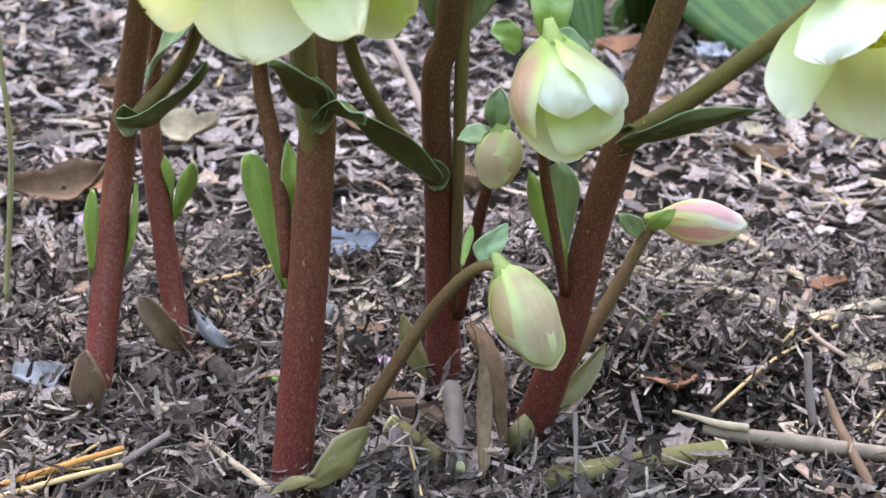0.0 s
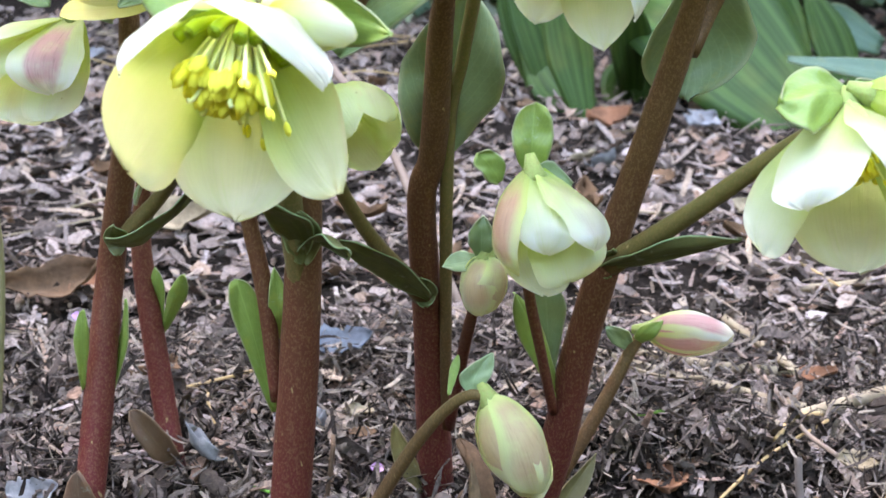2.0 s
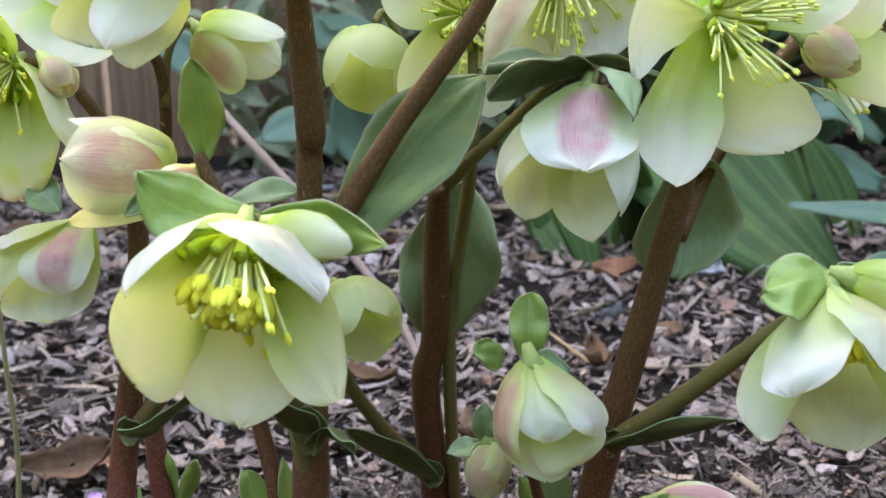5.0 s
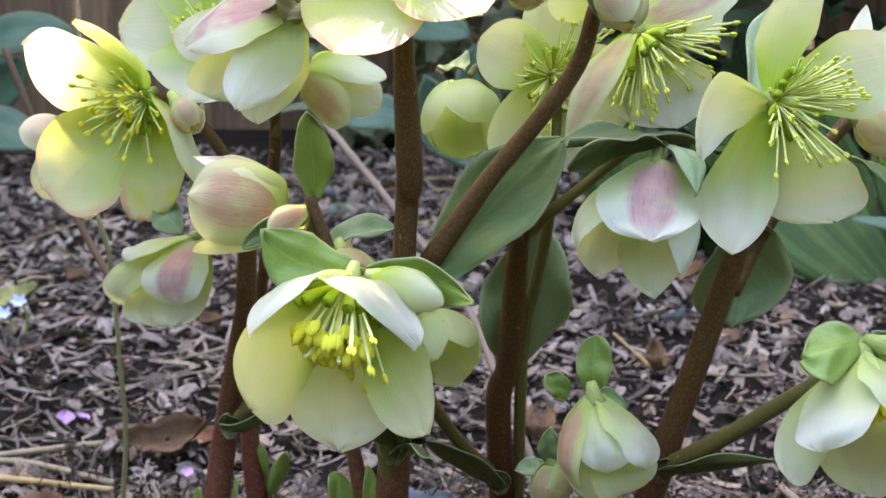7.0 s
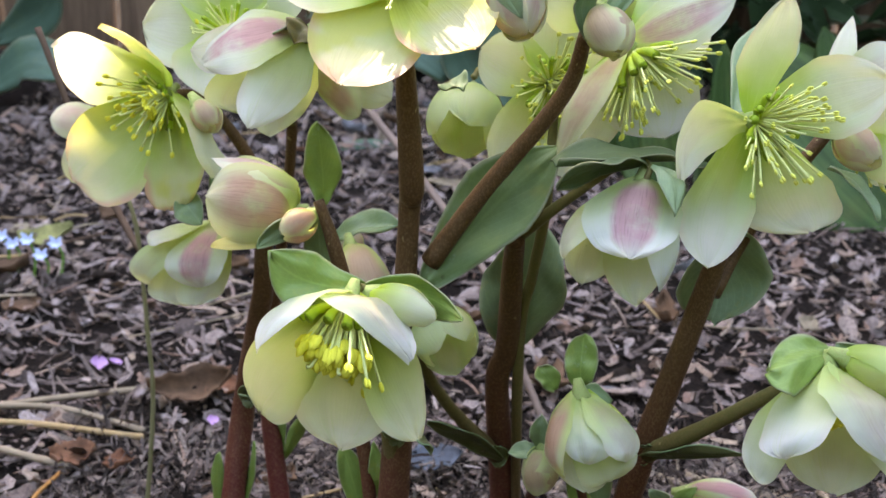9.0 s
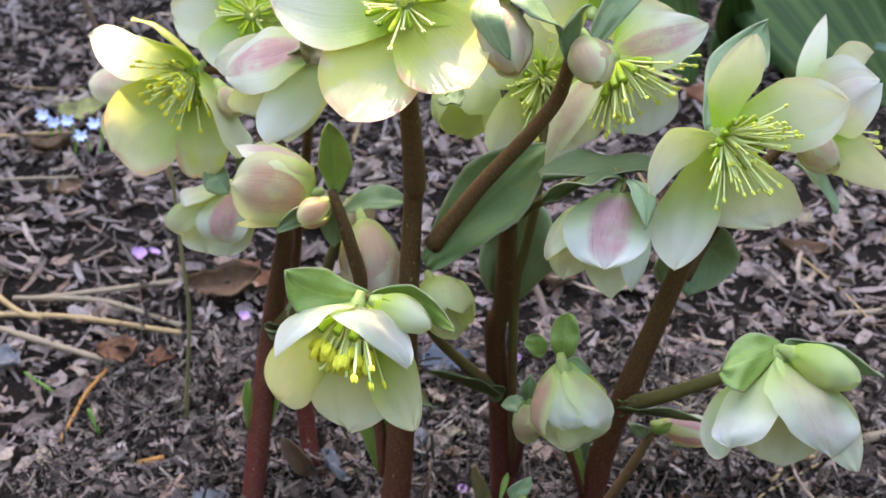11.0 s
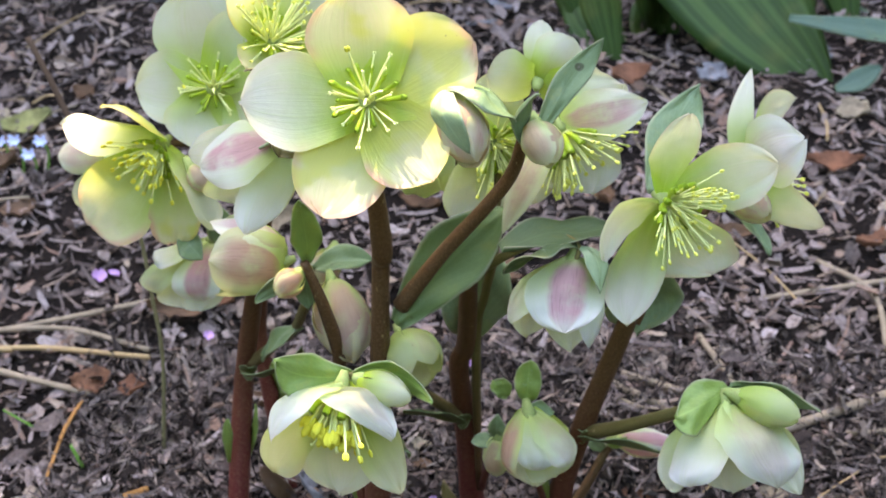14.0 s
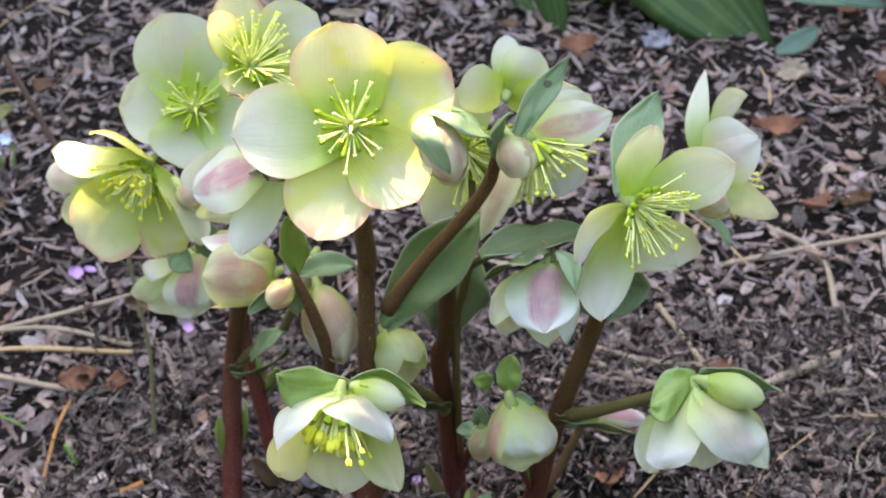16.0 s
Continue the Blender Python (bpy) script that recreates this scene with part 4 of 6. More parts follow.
cup_flower(shoot_e, (0.1222, -0.0735, 0.2035), [
    ((0.1035, -0.1070, 0.1830), (0.0975, -0.0930, 0.1880), (0.1190, -0.1070, 0.1975), 0.10, "white", 0.25, 1.2),
    ((0.1440, -0.1000, 0.1765), (0.1185, -0.1060, 0.2000), (0.1530, -0.0830, 0.1860), 0.12, "faint_white", 0.5, 1.3),
    ((0.0984, -0.0868, 0.1634), (0.0962, -0.0740, 0.1800), (0.1090, -0.0850, 0.1720), 0.15, "cream", 0.1, 0.7),
    ((0.1272, -0.0784, 0.1552), (0.1075, -0.0700, 0.1720), (0.1470, -0.0700, 0.1720), 0.16, "cream", 0.1, 0.8),
    ((0.1583, -0.0830, 0.1576), (0.1380, -0.0800, 0.1720), (0.1560, -0.0700, 0.1800), 0.16, "cream", 0.5, 0.7)],
    "young", 0.8, 0.006, (0.05, -0.32, -0.94))
flower(shoot_e, 'bud', (0.1270, -0.0740, 0.2075), (0.93, -0.22, -0.30), (0.018, 0.536, 0.844), 0.0325, 56, -44, 0.0092, 0, 'green', 'none', 0.12)
cup_flower(shoot_d, (0.0545, -0.0460, 0.2620), [
    ((0.0497, -0.0746, 0.2420), (0.0330, -0.0590, 0.2510), (0.0688, -0.0560, 0.2475), 0.30, "rose_white", 0.05, 1.3),
    ((0.0266, -0.0569, 0.2352), (0.0370, -0.0635, 0.2470), (0.0300, -0.0450, 0.2480), 0.12, "cream", 0.55, 0.6),
    ((0.0617, -0.0632, 0.2258), (0.0562, -0.0690, 0.2420), (0.0690, -0.0520, 0.2420), 0.12, "white", 0.6, 0.6),
    ((0.0547, -0.0506, 0.2150), (0.0415, -0.0470, 0.2310), (0.0660, -0.0450, 0.2320), 0.18, "cream", 0.7, 0.7),
    ((0.0345, -0.0500, 0.2228), (0.0290, -0.0500, 0.2390), (0.0480, -0.0440, 0.2320), 0.18, "cream", 0.35, 0.7)],
    "few", 0.55, 0.006)
cup_flower(shoot_e, (0.0950, -0.0270, 0.2810), [
    ((0.1028, -0.0376, 0.3285), (0.0885, -0.0245, 0.3030), (0.1085, -0.0310, 0.3080), 0.14, "pale", 0.2, 0.6),
    ((0.1451, -0.0216, 0.2955), (0.1185, -0.0180, 0.3035), (0.1290, -0.0260, 0.2745), 0.10, "pale", 0.15, 0.5),
    ((0.1215, -0.0176, 0.2350), (0.0905, -0.0285, 0.2460), (0.1300, -0.0140, 0.2520), 0.12, "pale", 0.0, 0.6),
    ((0.0793, -0.0552, 0.2325), (0.0690, -0.0450, 0.2520), (0.0965, -0.0380, 0.2465), 0.10, "pale", 0.4, 0.6),
    ((0.0682, -0.0537, 0.2650), (0.0700, -0.0560, 0.2930), (0.0810, -0.0400, 0.2720), 0.14, "blushed_white", 0.5, 0.8)],
    "open", 0.9, 0.003, (0.64, -0.75, -0.05))
cup_flower(shoot_e, (0.1400, 0.0220, 0.2650), [
    ((0.1442, 0.0568, 0.3056), (0.1310, 0.0350, 0.2870), (0.1440, 0.0380, 0.2900), 0.12, "pale", 0.55, 0.7),
    ((0.1610, 0.0020, 0.2960), (0.1400, 0.0130, 0.3010), (0.1560, -0.0010, 0.2730), 0.12, "faint_white", 0.1, 0.8),
    ((0.1774, 0.0126, 0.2426), (0.1590, 0.0020, 0.2700), (0.1500, 0.0100, 0.2480), 0.10, "pale", 0.5, 0.7),
    ((0.1700, 0.0560, 0.2440), (0.1560, 0.0320, 0.2400), (0.1580, 0.0520, 0.2560), 0.10, "pale", 0.3, 0.7),
    ((0.1680, 0.0620, 0.2860), (0.1560, 0.0560, 0.2700), (0.1520, 0.0560, 0.2900), 0.10, "pale", 0.3, 0.7)],
    "open", 0.85, 0.003, (0.86, 0.30, -0.20))
flower_of(shoot_c, 'flower', (-0.033, -0.04, 0.3374), (0.036, -0.787, 0.616), (0.018, 0.536, 0.844), [
        ((-0.0374, -0.0252, 0.3789), 0.0206, 0.1, 0.35, 'cream_warm'),
        ((0.0094, -0.0344, 0.3614), 0.0201, 0.1, 0.35, 'cream_warm'),
        ((-0.0825, -0.0526, 0.3431), 0.0191, 0.1, 0.35, 'pale'),
        ((-0.0505, -0.0758, 0.3043), 0.0182, 0.1, 0.35, 'cream_warm'),
        ((-0.0061, -0.0671, 0.3153), 0.0172, 0.1, 0.35, 'cream_warm')], 'ripe', 1.15)
flower_of(shoot_b, 'flower', (-0.1233, 0.075, 0.289), (0.134, -0.827, 0.546), (0.018, 0.536, 0.844), [
        ((-0.1337, 0.0952, 0.3323), 0.0214, 0.1, 0.4, 'cream'),
        ((-0.1594, 0.0691, 0.2928), 0.0173, 0.1, 0.4, 'cream'),
        ((-0.1307, 0.0538, 0.2669), 0.0179, 0.1, 0.4, 'cream'),
        ((-0.0937, 0.0653, 0.2771), 0.0173, 0.1, 0.4, 'cream'),
        ((-0.1, 0.0921, 0.3199), 0.0173, 0.1, 0.4, 'cream')], 'ripe', 0.95)
flower_of(shoot_b, 'flower', (-0.0867, 0.05, 0.325), (0.381, -0.562, 0.734), (0.046, 0.559, 0.828), [
        ((-0.0932, 0.0672, 0.3556), 0.0136, 0.12, 0.5, 'cream_warm'),
        ((-0.0548, 0.0584, 0.3472), 0.0164, 0.12, 0.5, 'cream'),
        ((-0.103, 0.0478, 0.3522), 0.0107, 0.14, 0.6, 'cream_warm'),
        ((-0.0914, 0.0317, 0.3181), 0.0127, 0.12, 0.5, 'cream_warm'),
        ((-0.0592, 0.046, 0.3137), 0.0141, 0.12, 0.5, 'cream_warm')], 'open', 0.85)
cup_flower(shoot_a, (-0.1480, 0.0570, 0.2665), [
    ((-0.1904, 0.0333, 0.2902), (-0.1650, 0.0288, 0.2950), (-0.1840, 0.0560, 0.2600), 0.16, "sunlit_white", 0.5, 0.7),
    ((-0.1880, 0.0395, 0.2290), (-0.1870, 0.0500, 0.2550), (-0.1610, 0.0380, 0.2230), 0.14, "cream_warm", 0.0, 0.7),
    ((-0.1467, 0.0418, 0.2165), (-0.1575, 0.0420, 0.2300), (-0.1275, 0.0300, 0.2390), 0.12, "cream_warm", 0.1, 0.7),
    ((-0.1196, 0.0181, 0.2390), (-0.1340, 0.0180, 0.2660), (-0.1240, 0.0470, 0.2440), 0.14, "cream", 0.4, 0.7),
    ((-0.1700, 0.0340, 0.2990), (-0.1440, 0.0300, 0.2870), (-0.1660, 0.0560, 0.2860), 0.12, "cream_warm", 0.5, 0.7)],
    "full", 1.1, 0.004, (-0.42, -0.86, -0.28))
flower_of(shoot_a, 'flower', (-0.1865, 0.085, 0.2424), (-0.668, 0.566, -0.483), (-0.032, 0.328, 0.944), [
        ((-0.2107, 0.0841, 0.2455), 0.0092, 0.15, 0.6, 'pink'),
        ((-0.2001, 0.0757, 0.2191), 0.0111, 0.15, 0.6, 'cream'),
        ((-0.183, 0.0792, 0.2092), 0.0095, 0.15, 0.6, 'blush'),
        ((-0.1723, 0.0873, 0.2215), 0.0106, 0.1, 0.6, 'cream')], 'none', 1.0)
cup_flower(shoot_c, (-0.0721, -0.0208, 0.3085), [
    ((-0.1111, -0.0260, 0.2984), (-0.0955, -0.0170, 0.3150), (-0.0895, -0.0460, 0.2985), 0.20, "rose_white", 0.1, 0.7),
    ((-0.1175, -0.0180, 0.3010), (-0.1030, -0.0080, 0.3100), (-0.1060, -0.0120, 0.2900), 0.15, "white", 0.5, 0.7),
    ((-0.0881, -0.0541, 0.2800), (-0.0915, -0.0450, 0.2960), (-0.0705, -0.0360, 0.2880), 0.14, "white", 0.4, 0.7),
    ((-0.0990, -0.0230, 0.2775), (-0.1090, -0.0250, 0.2905), (-0.0840, -0.0200, 0.2830), 0.12, "cream", 0.0, 0.7),
    ((-0.0850, -0.0330, 0.2715), (-0.0920, -0.0280, 0.2840), (-0.0690, -0.0230, 0.2850), 0.12, "cream", 0.5, 0.7)],
    "few", 0.6, 0.004)
flower_of(shoot_c, 'flower', (-0.0825, 0, 0.2313), (-0.941, -0.264, -0.213), (0.037, 0.235, 0.971), [
        ((-0.1167, -0.0099, 0.2396), 0.0168, 0.24, 0.8, 'rose', (0.11, -0.9, 0.41)),
        ((-0.1165, -0.0080, 0.2200), 0.0103, 0.2, 0.7, 'cream', (0.06, -0.5, -0.86)),
        ((-0.1172, 0.0045, 0.2507), 0.0115, 0.24, 0.8, 'blushed_white', (0.14, 0.14, 0.98)),
        ((-0.1164, 0.0078, 0.2236), 0.0115, 0.2, 0.7, 'cream', (-0.02, 0.82, -0.58)),
        ((-0.1141, 0.0148, 0.2441), 0.0115, 0.2, 0.7, 'cream', (0.01, 0.99, 0.14))], 'none', 1.0)
cup_flower(shoot_a, (-0.1320, 0.0680, 0.2030), [
    ((-0.1350, 0.0430, 0.1800), (-0.1510, 0.0440, 0.1920), (-0.1245, 0.0470, 0.1900), 0.20, "rose_white", 0.0, 0.8),
    ((-0.1655, 0.0612, 0.1738), (-0.1680, 0.0560, 0.1900), (-0.1530, 0.0500, 0.1860), 0.15, "cream", 0.1, 0.8),
    ((-0.1520, 0.0590, 0.1650), (-0.1640, 0.0620, 0.1760), (-0.1380, 0.0580, 0.1730), 0.15, "cream", 0.1, 0.8),
    ((-0.1400, 0.0510, 0.1680), (-0.1500, 0.0560, 0.1760), (-0.1240, 0.0540, 0.1810), 0.15, "cream", 0.3, 0.8),
    ((-0.1620, 0.0560, 0.1960), (-0.1500, 0.0460, 0.2000), (-0.1580, 0.0660, 0.1990), 0.20, "white", 0.1, 0.9)],
    "few", 0.42, 0.006)
flower(shoot_a, 'bud', (-0.0617, 0.012, 0.2125), (0.286, -0.603, -0.745), (0.018, 0.536, 0.844), 0.0501, 72, -58, 0.017, 0, 'pink', 'none', 0.12)
flower(shoot_c, 'bud', (0.0016, -0.04, 0.3366), (0.369, -0.68, -0.633), (0.018, 0.536, 0.844), 0.0358, 72, -58, 0.0134, 0, 'pink', 'none', 0.12)
flower(shoot_c, 'bud', (0.0379, -0.028, 0.3195), (0.252, -0.836, -0.488), (0.018, 0.536, 0.844), 0.0262, 76, -62, 0.0104, 0, 'bud', 'none', 0.12)
cup_flower(shoot_c, (0.0500, 0.0060, 0.3010), [
    ((0.0869, -0.0162, 0.3242), (0.0640, 0.0010, 0.3220), (0.0720, -0.0120, 0.3030), 0.12, "blushed_white", 0.3, 0.7),
    ((0.0235, -0.0255, 0.2625), (0.0420, -0.0230, 0.2880), (0.0290, -0.0100, 0.2870), 0.10, "blush", 0.4, 0.7),
    ((0.0642, 0.0086, 0.2640), (0.0400, 0.0100, 0.2740), (0.0790, 0.0100, 0.2830), 0.12, "white", 0.0, 0.6),
    ((0.0360, 0.0080, 0.2580), (0.0280, 0.0060, 0.2800), (0.0500, 0.0100, 0.2720), 0.10, "pale", 0.2, 0.6),
    ((0.0800, 0.0240, 0.3130), (0.0560, 0.0260, 0.3190), (0.0780, 0.0140, 0.2950), 0.10, "pale", 0.3, 0.6)],
    "open", 1.0, 0.003, (0.62, -0.42, -0.66))
flower_of(shoot_d, 'flower', (0.04, 0.03, 0.3117), (0.098, 0.994, 0.051), (0.018, 0.536, 0.844), [
        ((0.0418, 0.0446, 0.3346), 0.0069, 0.1, 0.5, 'cream'),
        ((0.0561, 0.0381, 0.3285), 0.0123, 0.12, 0.5, 'cream'),
        ((0.0187, 0.0286, 0.3158), 0.0133, 0.14, 0.5, 'cream'),
        ((0.0696, 0.034, 0.3061), 0.0123, 0.1, 0.5, 'cream')], 'none', 1.0)
flower(shoot_d, 'bud', (-0.0145, 0.058, 0.2690), (-0.10, -0.86, -0.50), (0.037, 0.235, 0.971), 0.0380, 88, -40, 0.0142, 0, 'green', 'none', 0.12)
stalk(shoot_d, 'branch', [(0.0150, 0.045, 0.1700, 0.002), (0.0080, 0.056, 0.2300, 0.0019), (-0.0080, 0.060, 0.2760, 0.0016), (-0.0140, 0.056, 0.2760, 0.0014)], 'stem_green')
flower_of(shoot_d, 'flower', (0.0199, 0.03, 0.2798), (0.288, -0.958, 0.015), (-0.032, 0.328, 0.944), [
        ((0.0003, 0.0131, 0.2502), 0.0112, 0.1, 0.5, 'cream'),
        ((-0.007, 0.0277, 0.2937), 0.0128, 0.1, 0.5, 'cream'),
        ((0.0268, 0.0142, 0.2471), 0.0128, 0.1, 0.5, 'cream'),
        ((0.0465, 0.0322, 0.2799), 0.0116, 0.1, 0.5, 'cream'),
        ((0.02, 0.0408, 0.3105), 0.0128, 0.1, 0.5, 'cream')], 'open', 0.85)
flower(shoot_c, 'bud', (-0.0720, -0.0155, 0.2345), (-0.78, -0.55, -0.32), (0.018, 0.536, 0.844), 0.0185, 72, -58, 0.0066, 0, 'rose', 'none', 0.12)
flower(shoot_a, 'bud', (-0.1285, 0.03, 0.2678), (0.597, -0.516, -0.614), (-0.032, 0.328, 0.944), 0.0169, 72, -58, 0.0067, 0, 'pink', 'none', 0.12)
flower(shoot_e, 'bud', (0.1314, 0, 0.27), (0.737, -0.505, -0.448), (0.018, 0.536, 0.844), 0.0241, 72, -58, 0.0079, 0, 'pink', 'none', 0.12)
flower(shoot_c, 'bud', (-0.066, 0.05, 0.2061), (-0.335, -0.759, -0.557), (0.018, 0.536, 0.844), 0.0238, 72, -58, 0.0095, 0, 'pink', 'none', 0.12)
stalk(shoot_b, 'branch', [(-0.1021, 0.1, 0.2416, 0.0018), (-0.099, 0.1, 0.2631, 0.0017), (-0.092, 0.1, 0.2741, 0.0015), (-0.0865, 0.1, 0.2723, 0.0014)], 'stem_green')
flower_of(shoot_b, 'flower', (-0.086, 0.1, 0.2719), (0.68, -0.218, -0.7), (0.037, 0.235, 0.971), [
        ((-0.0663, 0.0891, 0.2503), 0.0113, 0.2, 0.7, 'rose', (-0.31, -0.88, -0.37)),
        ((-0.0517, 0.0932, 0.2672), 0.0104, 0.2, 0.7, 'cream', (0.43, -0.42, 0.8)),
        ((-0.0541, 0.0965, 0.2566), 0.0113, 0.16, 0.7, 'cream', (0.6, -0.78, 0.17)),
        ((-0.0749, 0.1049, 0.2537), 0.0113, 0.16, 0.7, 'cream', (-0.52, 0.57, -0.63)),
        ((-0.0584, 0.1081, 0.2665), 0.0113, 0.16, 0.7, 'cream', (0.52, 0.8, 0.3))], 'none', 1.0)
bract(shoot_c, (-0.0415, -0.0975, 0.2363), (-0.0706, -0.1094, 0.2526), (-0.0545, -0.0990, 0.2492), (-0.0640, -0.1110, 0.2335), (-0.06, -0.16, 0.28), 0.06, 'leaf_bright', 0.75)
bract(shoot_c, (-0.0400, -0.0975, 0.2363), (-0.0062, -0.1080, 0.2302), (-0.0235, -0.0935, 0.2410), (-0.0215, -0.0950, 0.2240), (-0.02, -0.2, 0.21), 0.16, 'leaf_bright', 0.95)
bract(shoot_c, (-0.0275, -0.0200, 0.2085), (0.0245, -0.0033, 0.2625), (-0.0150, -0.0060, 0.2500), (0.0110, -0.0195, 0.2290), (0.02, -0.1, 0.30), 0.10, 'leaf_dark', 0.6, 0.05)
leaf(shoot_d, 'leaf', (0.0045, 0.04, 0.1581), (0.0136, 0.03, 0.2204), (0.008, -0.944, 0.33), 0.019, 0.1, 0.05, 'leaf_blue', 'oval', 0.0)
bract(shoot_e, (0.0930, -0.0120, 0.2330), (0.0890, 0.0020, 0.1880), (0.0730, 0.0010, 0.2060), (0.1130, 0.0010, 0.2110), (0.10, -0.1, 0.25), 0.10, 'leaf_blue', 0.1)
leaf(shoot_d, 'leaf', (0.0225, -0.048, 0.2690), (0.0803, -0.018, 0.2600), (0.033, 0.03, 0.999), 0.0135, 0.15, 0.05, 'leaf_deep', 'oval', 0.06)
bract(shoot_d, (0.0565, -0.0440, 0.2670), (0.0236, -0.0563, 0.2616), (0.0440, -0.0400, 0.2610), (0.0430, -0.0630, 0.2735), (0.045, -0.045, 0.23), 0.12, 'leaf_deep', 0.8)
bract(shoot_c, (0.0345, -0.0310, 0.3090), (0.0389, -0.0360, 0.3375), (0.0285, -0.0370, 0.3230), (0.0365, -0.0260, 0.3240), (0.040, -0.045, 0.32), 0.22, 'leaf', 0.6)
bract(shoot_d, (0.0570, -0.0440, 0.2670), (0.0658, -0.0620, 0.2545), (0.0590, -0.0545, 0.2655), (0.0690, -0.0490, 0.2635), (0.055, -0.055, 0.24), 0.08, 'leaf_blue', 0.6)
bract(shoot_c, (0.0400, -0.0290, 0.3160), (0.0672, -0.0100, 0.3512), (0.0448, -0.0200, 0.3375), (0.0610, -0.0200, 0.3355), (0.06, -0.1, 0.40), 0.10, 'leaf', 0.9)
bract(shoot_e, (0.1235, -0.0680, 0.2065), (0.0980, -0.0916, 0.2085), (0.1100, -0.0700, 0.2140), (0.1085, -0.0930, 0.2000), (0.12, -0.09, 0.18), 0.07, 'leaf_bright', 0.15)
bract(shoot_e, (0.1245, -0.0690, 0.2085), (0.1645, -0.0744, 0.1992), (0.1450, -0.0680, 0.2085), (0.1410, -0.0650, 0.1900), (0.14, -0.16, 0.18), 0.22, 'leaf', 0.9)
leaf(shoot_e, 'leaf', (0.0355, -0.034, 0.1732), (0.0357, -0.03, 0.1942), (0.008, -0.944, 0.33), 0.0064, 0.35, 0.05, 'leaf_bright', 'round', 0.0)
leaf(shoot_c, 'leaf', (-0.0504, 0, 0.1016), (-0.0505, 0, 0.1284), (-0.007, -0.938, 0.347), 0.0036, 0.3, 0.1, 'leaf_bright', 'oval', 0.0)
leaf(shoot_d, 'leaf', (0.0205, -0.02, 0.1375), (0.0074, -0.02, 0.1353), (-0.015, -0.611, 0.792), 0.0042, 0.3, 0.1, 'leaf_blue', 'oval', 0.0)
leaf(shoot_d, 'leaf', (0.0204, -0.02, 0.139), (0.0209, -0.02, 0.1538), (-0.008, -0.898, 0.439), 0.0046, 0.3, 0.1, 'leaf', 'oval', 0.0)
leaf(shoot_c, 'leaf', (-0.0694, -0.01, 0.2381), (-0.0692, -0.01, 0.272), (0.23, -0.768, 0.598), 0.0077, 0.25, 0.05, 'leaf_bright', 'oval', 0.0)
leaf(shoot_c, 'leaf', (-0.0728, 0.03, 0.2087), (-0.041, 0.02, 0.2214), (0.038, -0.354, 0.935), 0.0086, 0.2, 0.1, 'leaf', 'oval', 0.0)
bract(shoot_c, (0.0005, -0.0410, 0.3425), (0.0293, -0.0470, 0.3290), (0.0160, -0.0330, 0.3390), (0.0150, -0.0560, 0.3400), (0.012, -0.045, 0.32), 0.12, 'leaf', 0.8)
bract(shoot_c, (0.0010, -0.0420, 0.3425), (0.0095, -0.0620, 0.3235), (-0.0065, -0.0500, 0.3350), (0.0085, -0.0600, 0.3400), (0.010, -0.045, 0.325), 0.10, 'leaf_blue', 0.7)
bract(shoot_e, (0.0920, -0.0200, 0.2800), (0.1145, 0.0215, 0.3137), (0.0885, 0.0000, 0.3030), (0.1150, 0.0050, 0.2980), (0.11, -0.1, 0.36), 0.10, 'leaf_blue', 0.8)
leaf(shoot_e, 'leaf', (0.1314, 0.01, 0.2533), (0.1515, 0, 0.2351), (0.695, -0.371, 0.616), 0.0054, 0.3, 0.1, 'leaf_blue', 'oval', 0.0)
leaf(shoot_c, 'leaf', (-0.068, -0.02, 0.305), (-0.087, -0.03, 0.3052), (-0.179, 0.232, 0.956), 0.0088, 0.4, 0.2, 'leaf', 'oval', 0.0)
leaf(shoot_b, 'sheath', (-0.1056, 0.08, 0.0119), (-0.1242, 0.075, 0.0365), (-0.317, -0.582, 0.748), 0.0055, 0.5, 0.12, 'sheath', 'round', 0.0)
leaf(shoot_e, 'sheath', (0.0401, 0.015, 0.0072), (0.0655, 0.03, 0.0426), (0.509, -0.706, 0.493), 0.005, 0.5, 0.03, 'sheath_pale', 'oval', 0.0)
leaf(shoot_d, 'sheath', (-0.0006, 0.06, 0.0076), (-0.0116, 0.065, 0.037), (-0.292, -0.817, 0.498), 0.0047, 0.4, 0.03, 'sheath_pale', 'oval', 0.0)
bract(shoot_c, (-0.0715, -0.0130, 0.2372), (-0.0941, -0.0220, 0.2229), (-0.0880, -0.0200, 0.2330), (-0.0750, -0.0140, 0.2270), (-0.085, -0.12, 0.25), 0.14, 'leaf', 0.8)
bract(shoot_c, (-0.0722, -0.0100, 0.2335), (-0.0714, -0.0040, 0.2073), (-0.0787, -0.0060, 0.2191), (-0.0650, -0.0040, 0.2198), (-0.07, -0.12, 0.23), 0.08, 'leaf', 0.5)
bract(shoot_a, (-0.1280, 0.0560, 0.2340), (-0.1122, 0.0480, 0.2053), (-0.1310, 0.0500, 0.2170), (-0.1120, 0.0480, 0.2240), (-0.12, -0.1, 0.25), 0.08, 'leaf', 0.4)
leaf(shoot_a, 'leaf', (-0.1087, 0.05, 0.1365), (-0.0836, 0.04, 0.1624), (0.137, -0.35, 0.927), 0.0068, 0.3, 0.1, 'leaf', 'oval', 0.0)
leaf(shoot_d, 'leaf', (0.0258, -0.02, 0.1654), (0.0189, -0.02, 0.1755), (0.038, -0.654, 0.755), 0.0048, 0.3, 0.1, 'leaf_bright', 'round', 0.0)
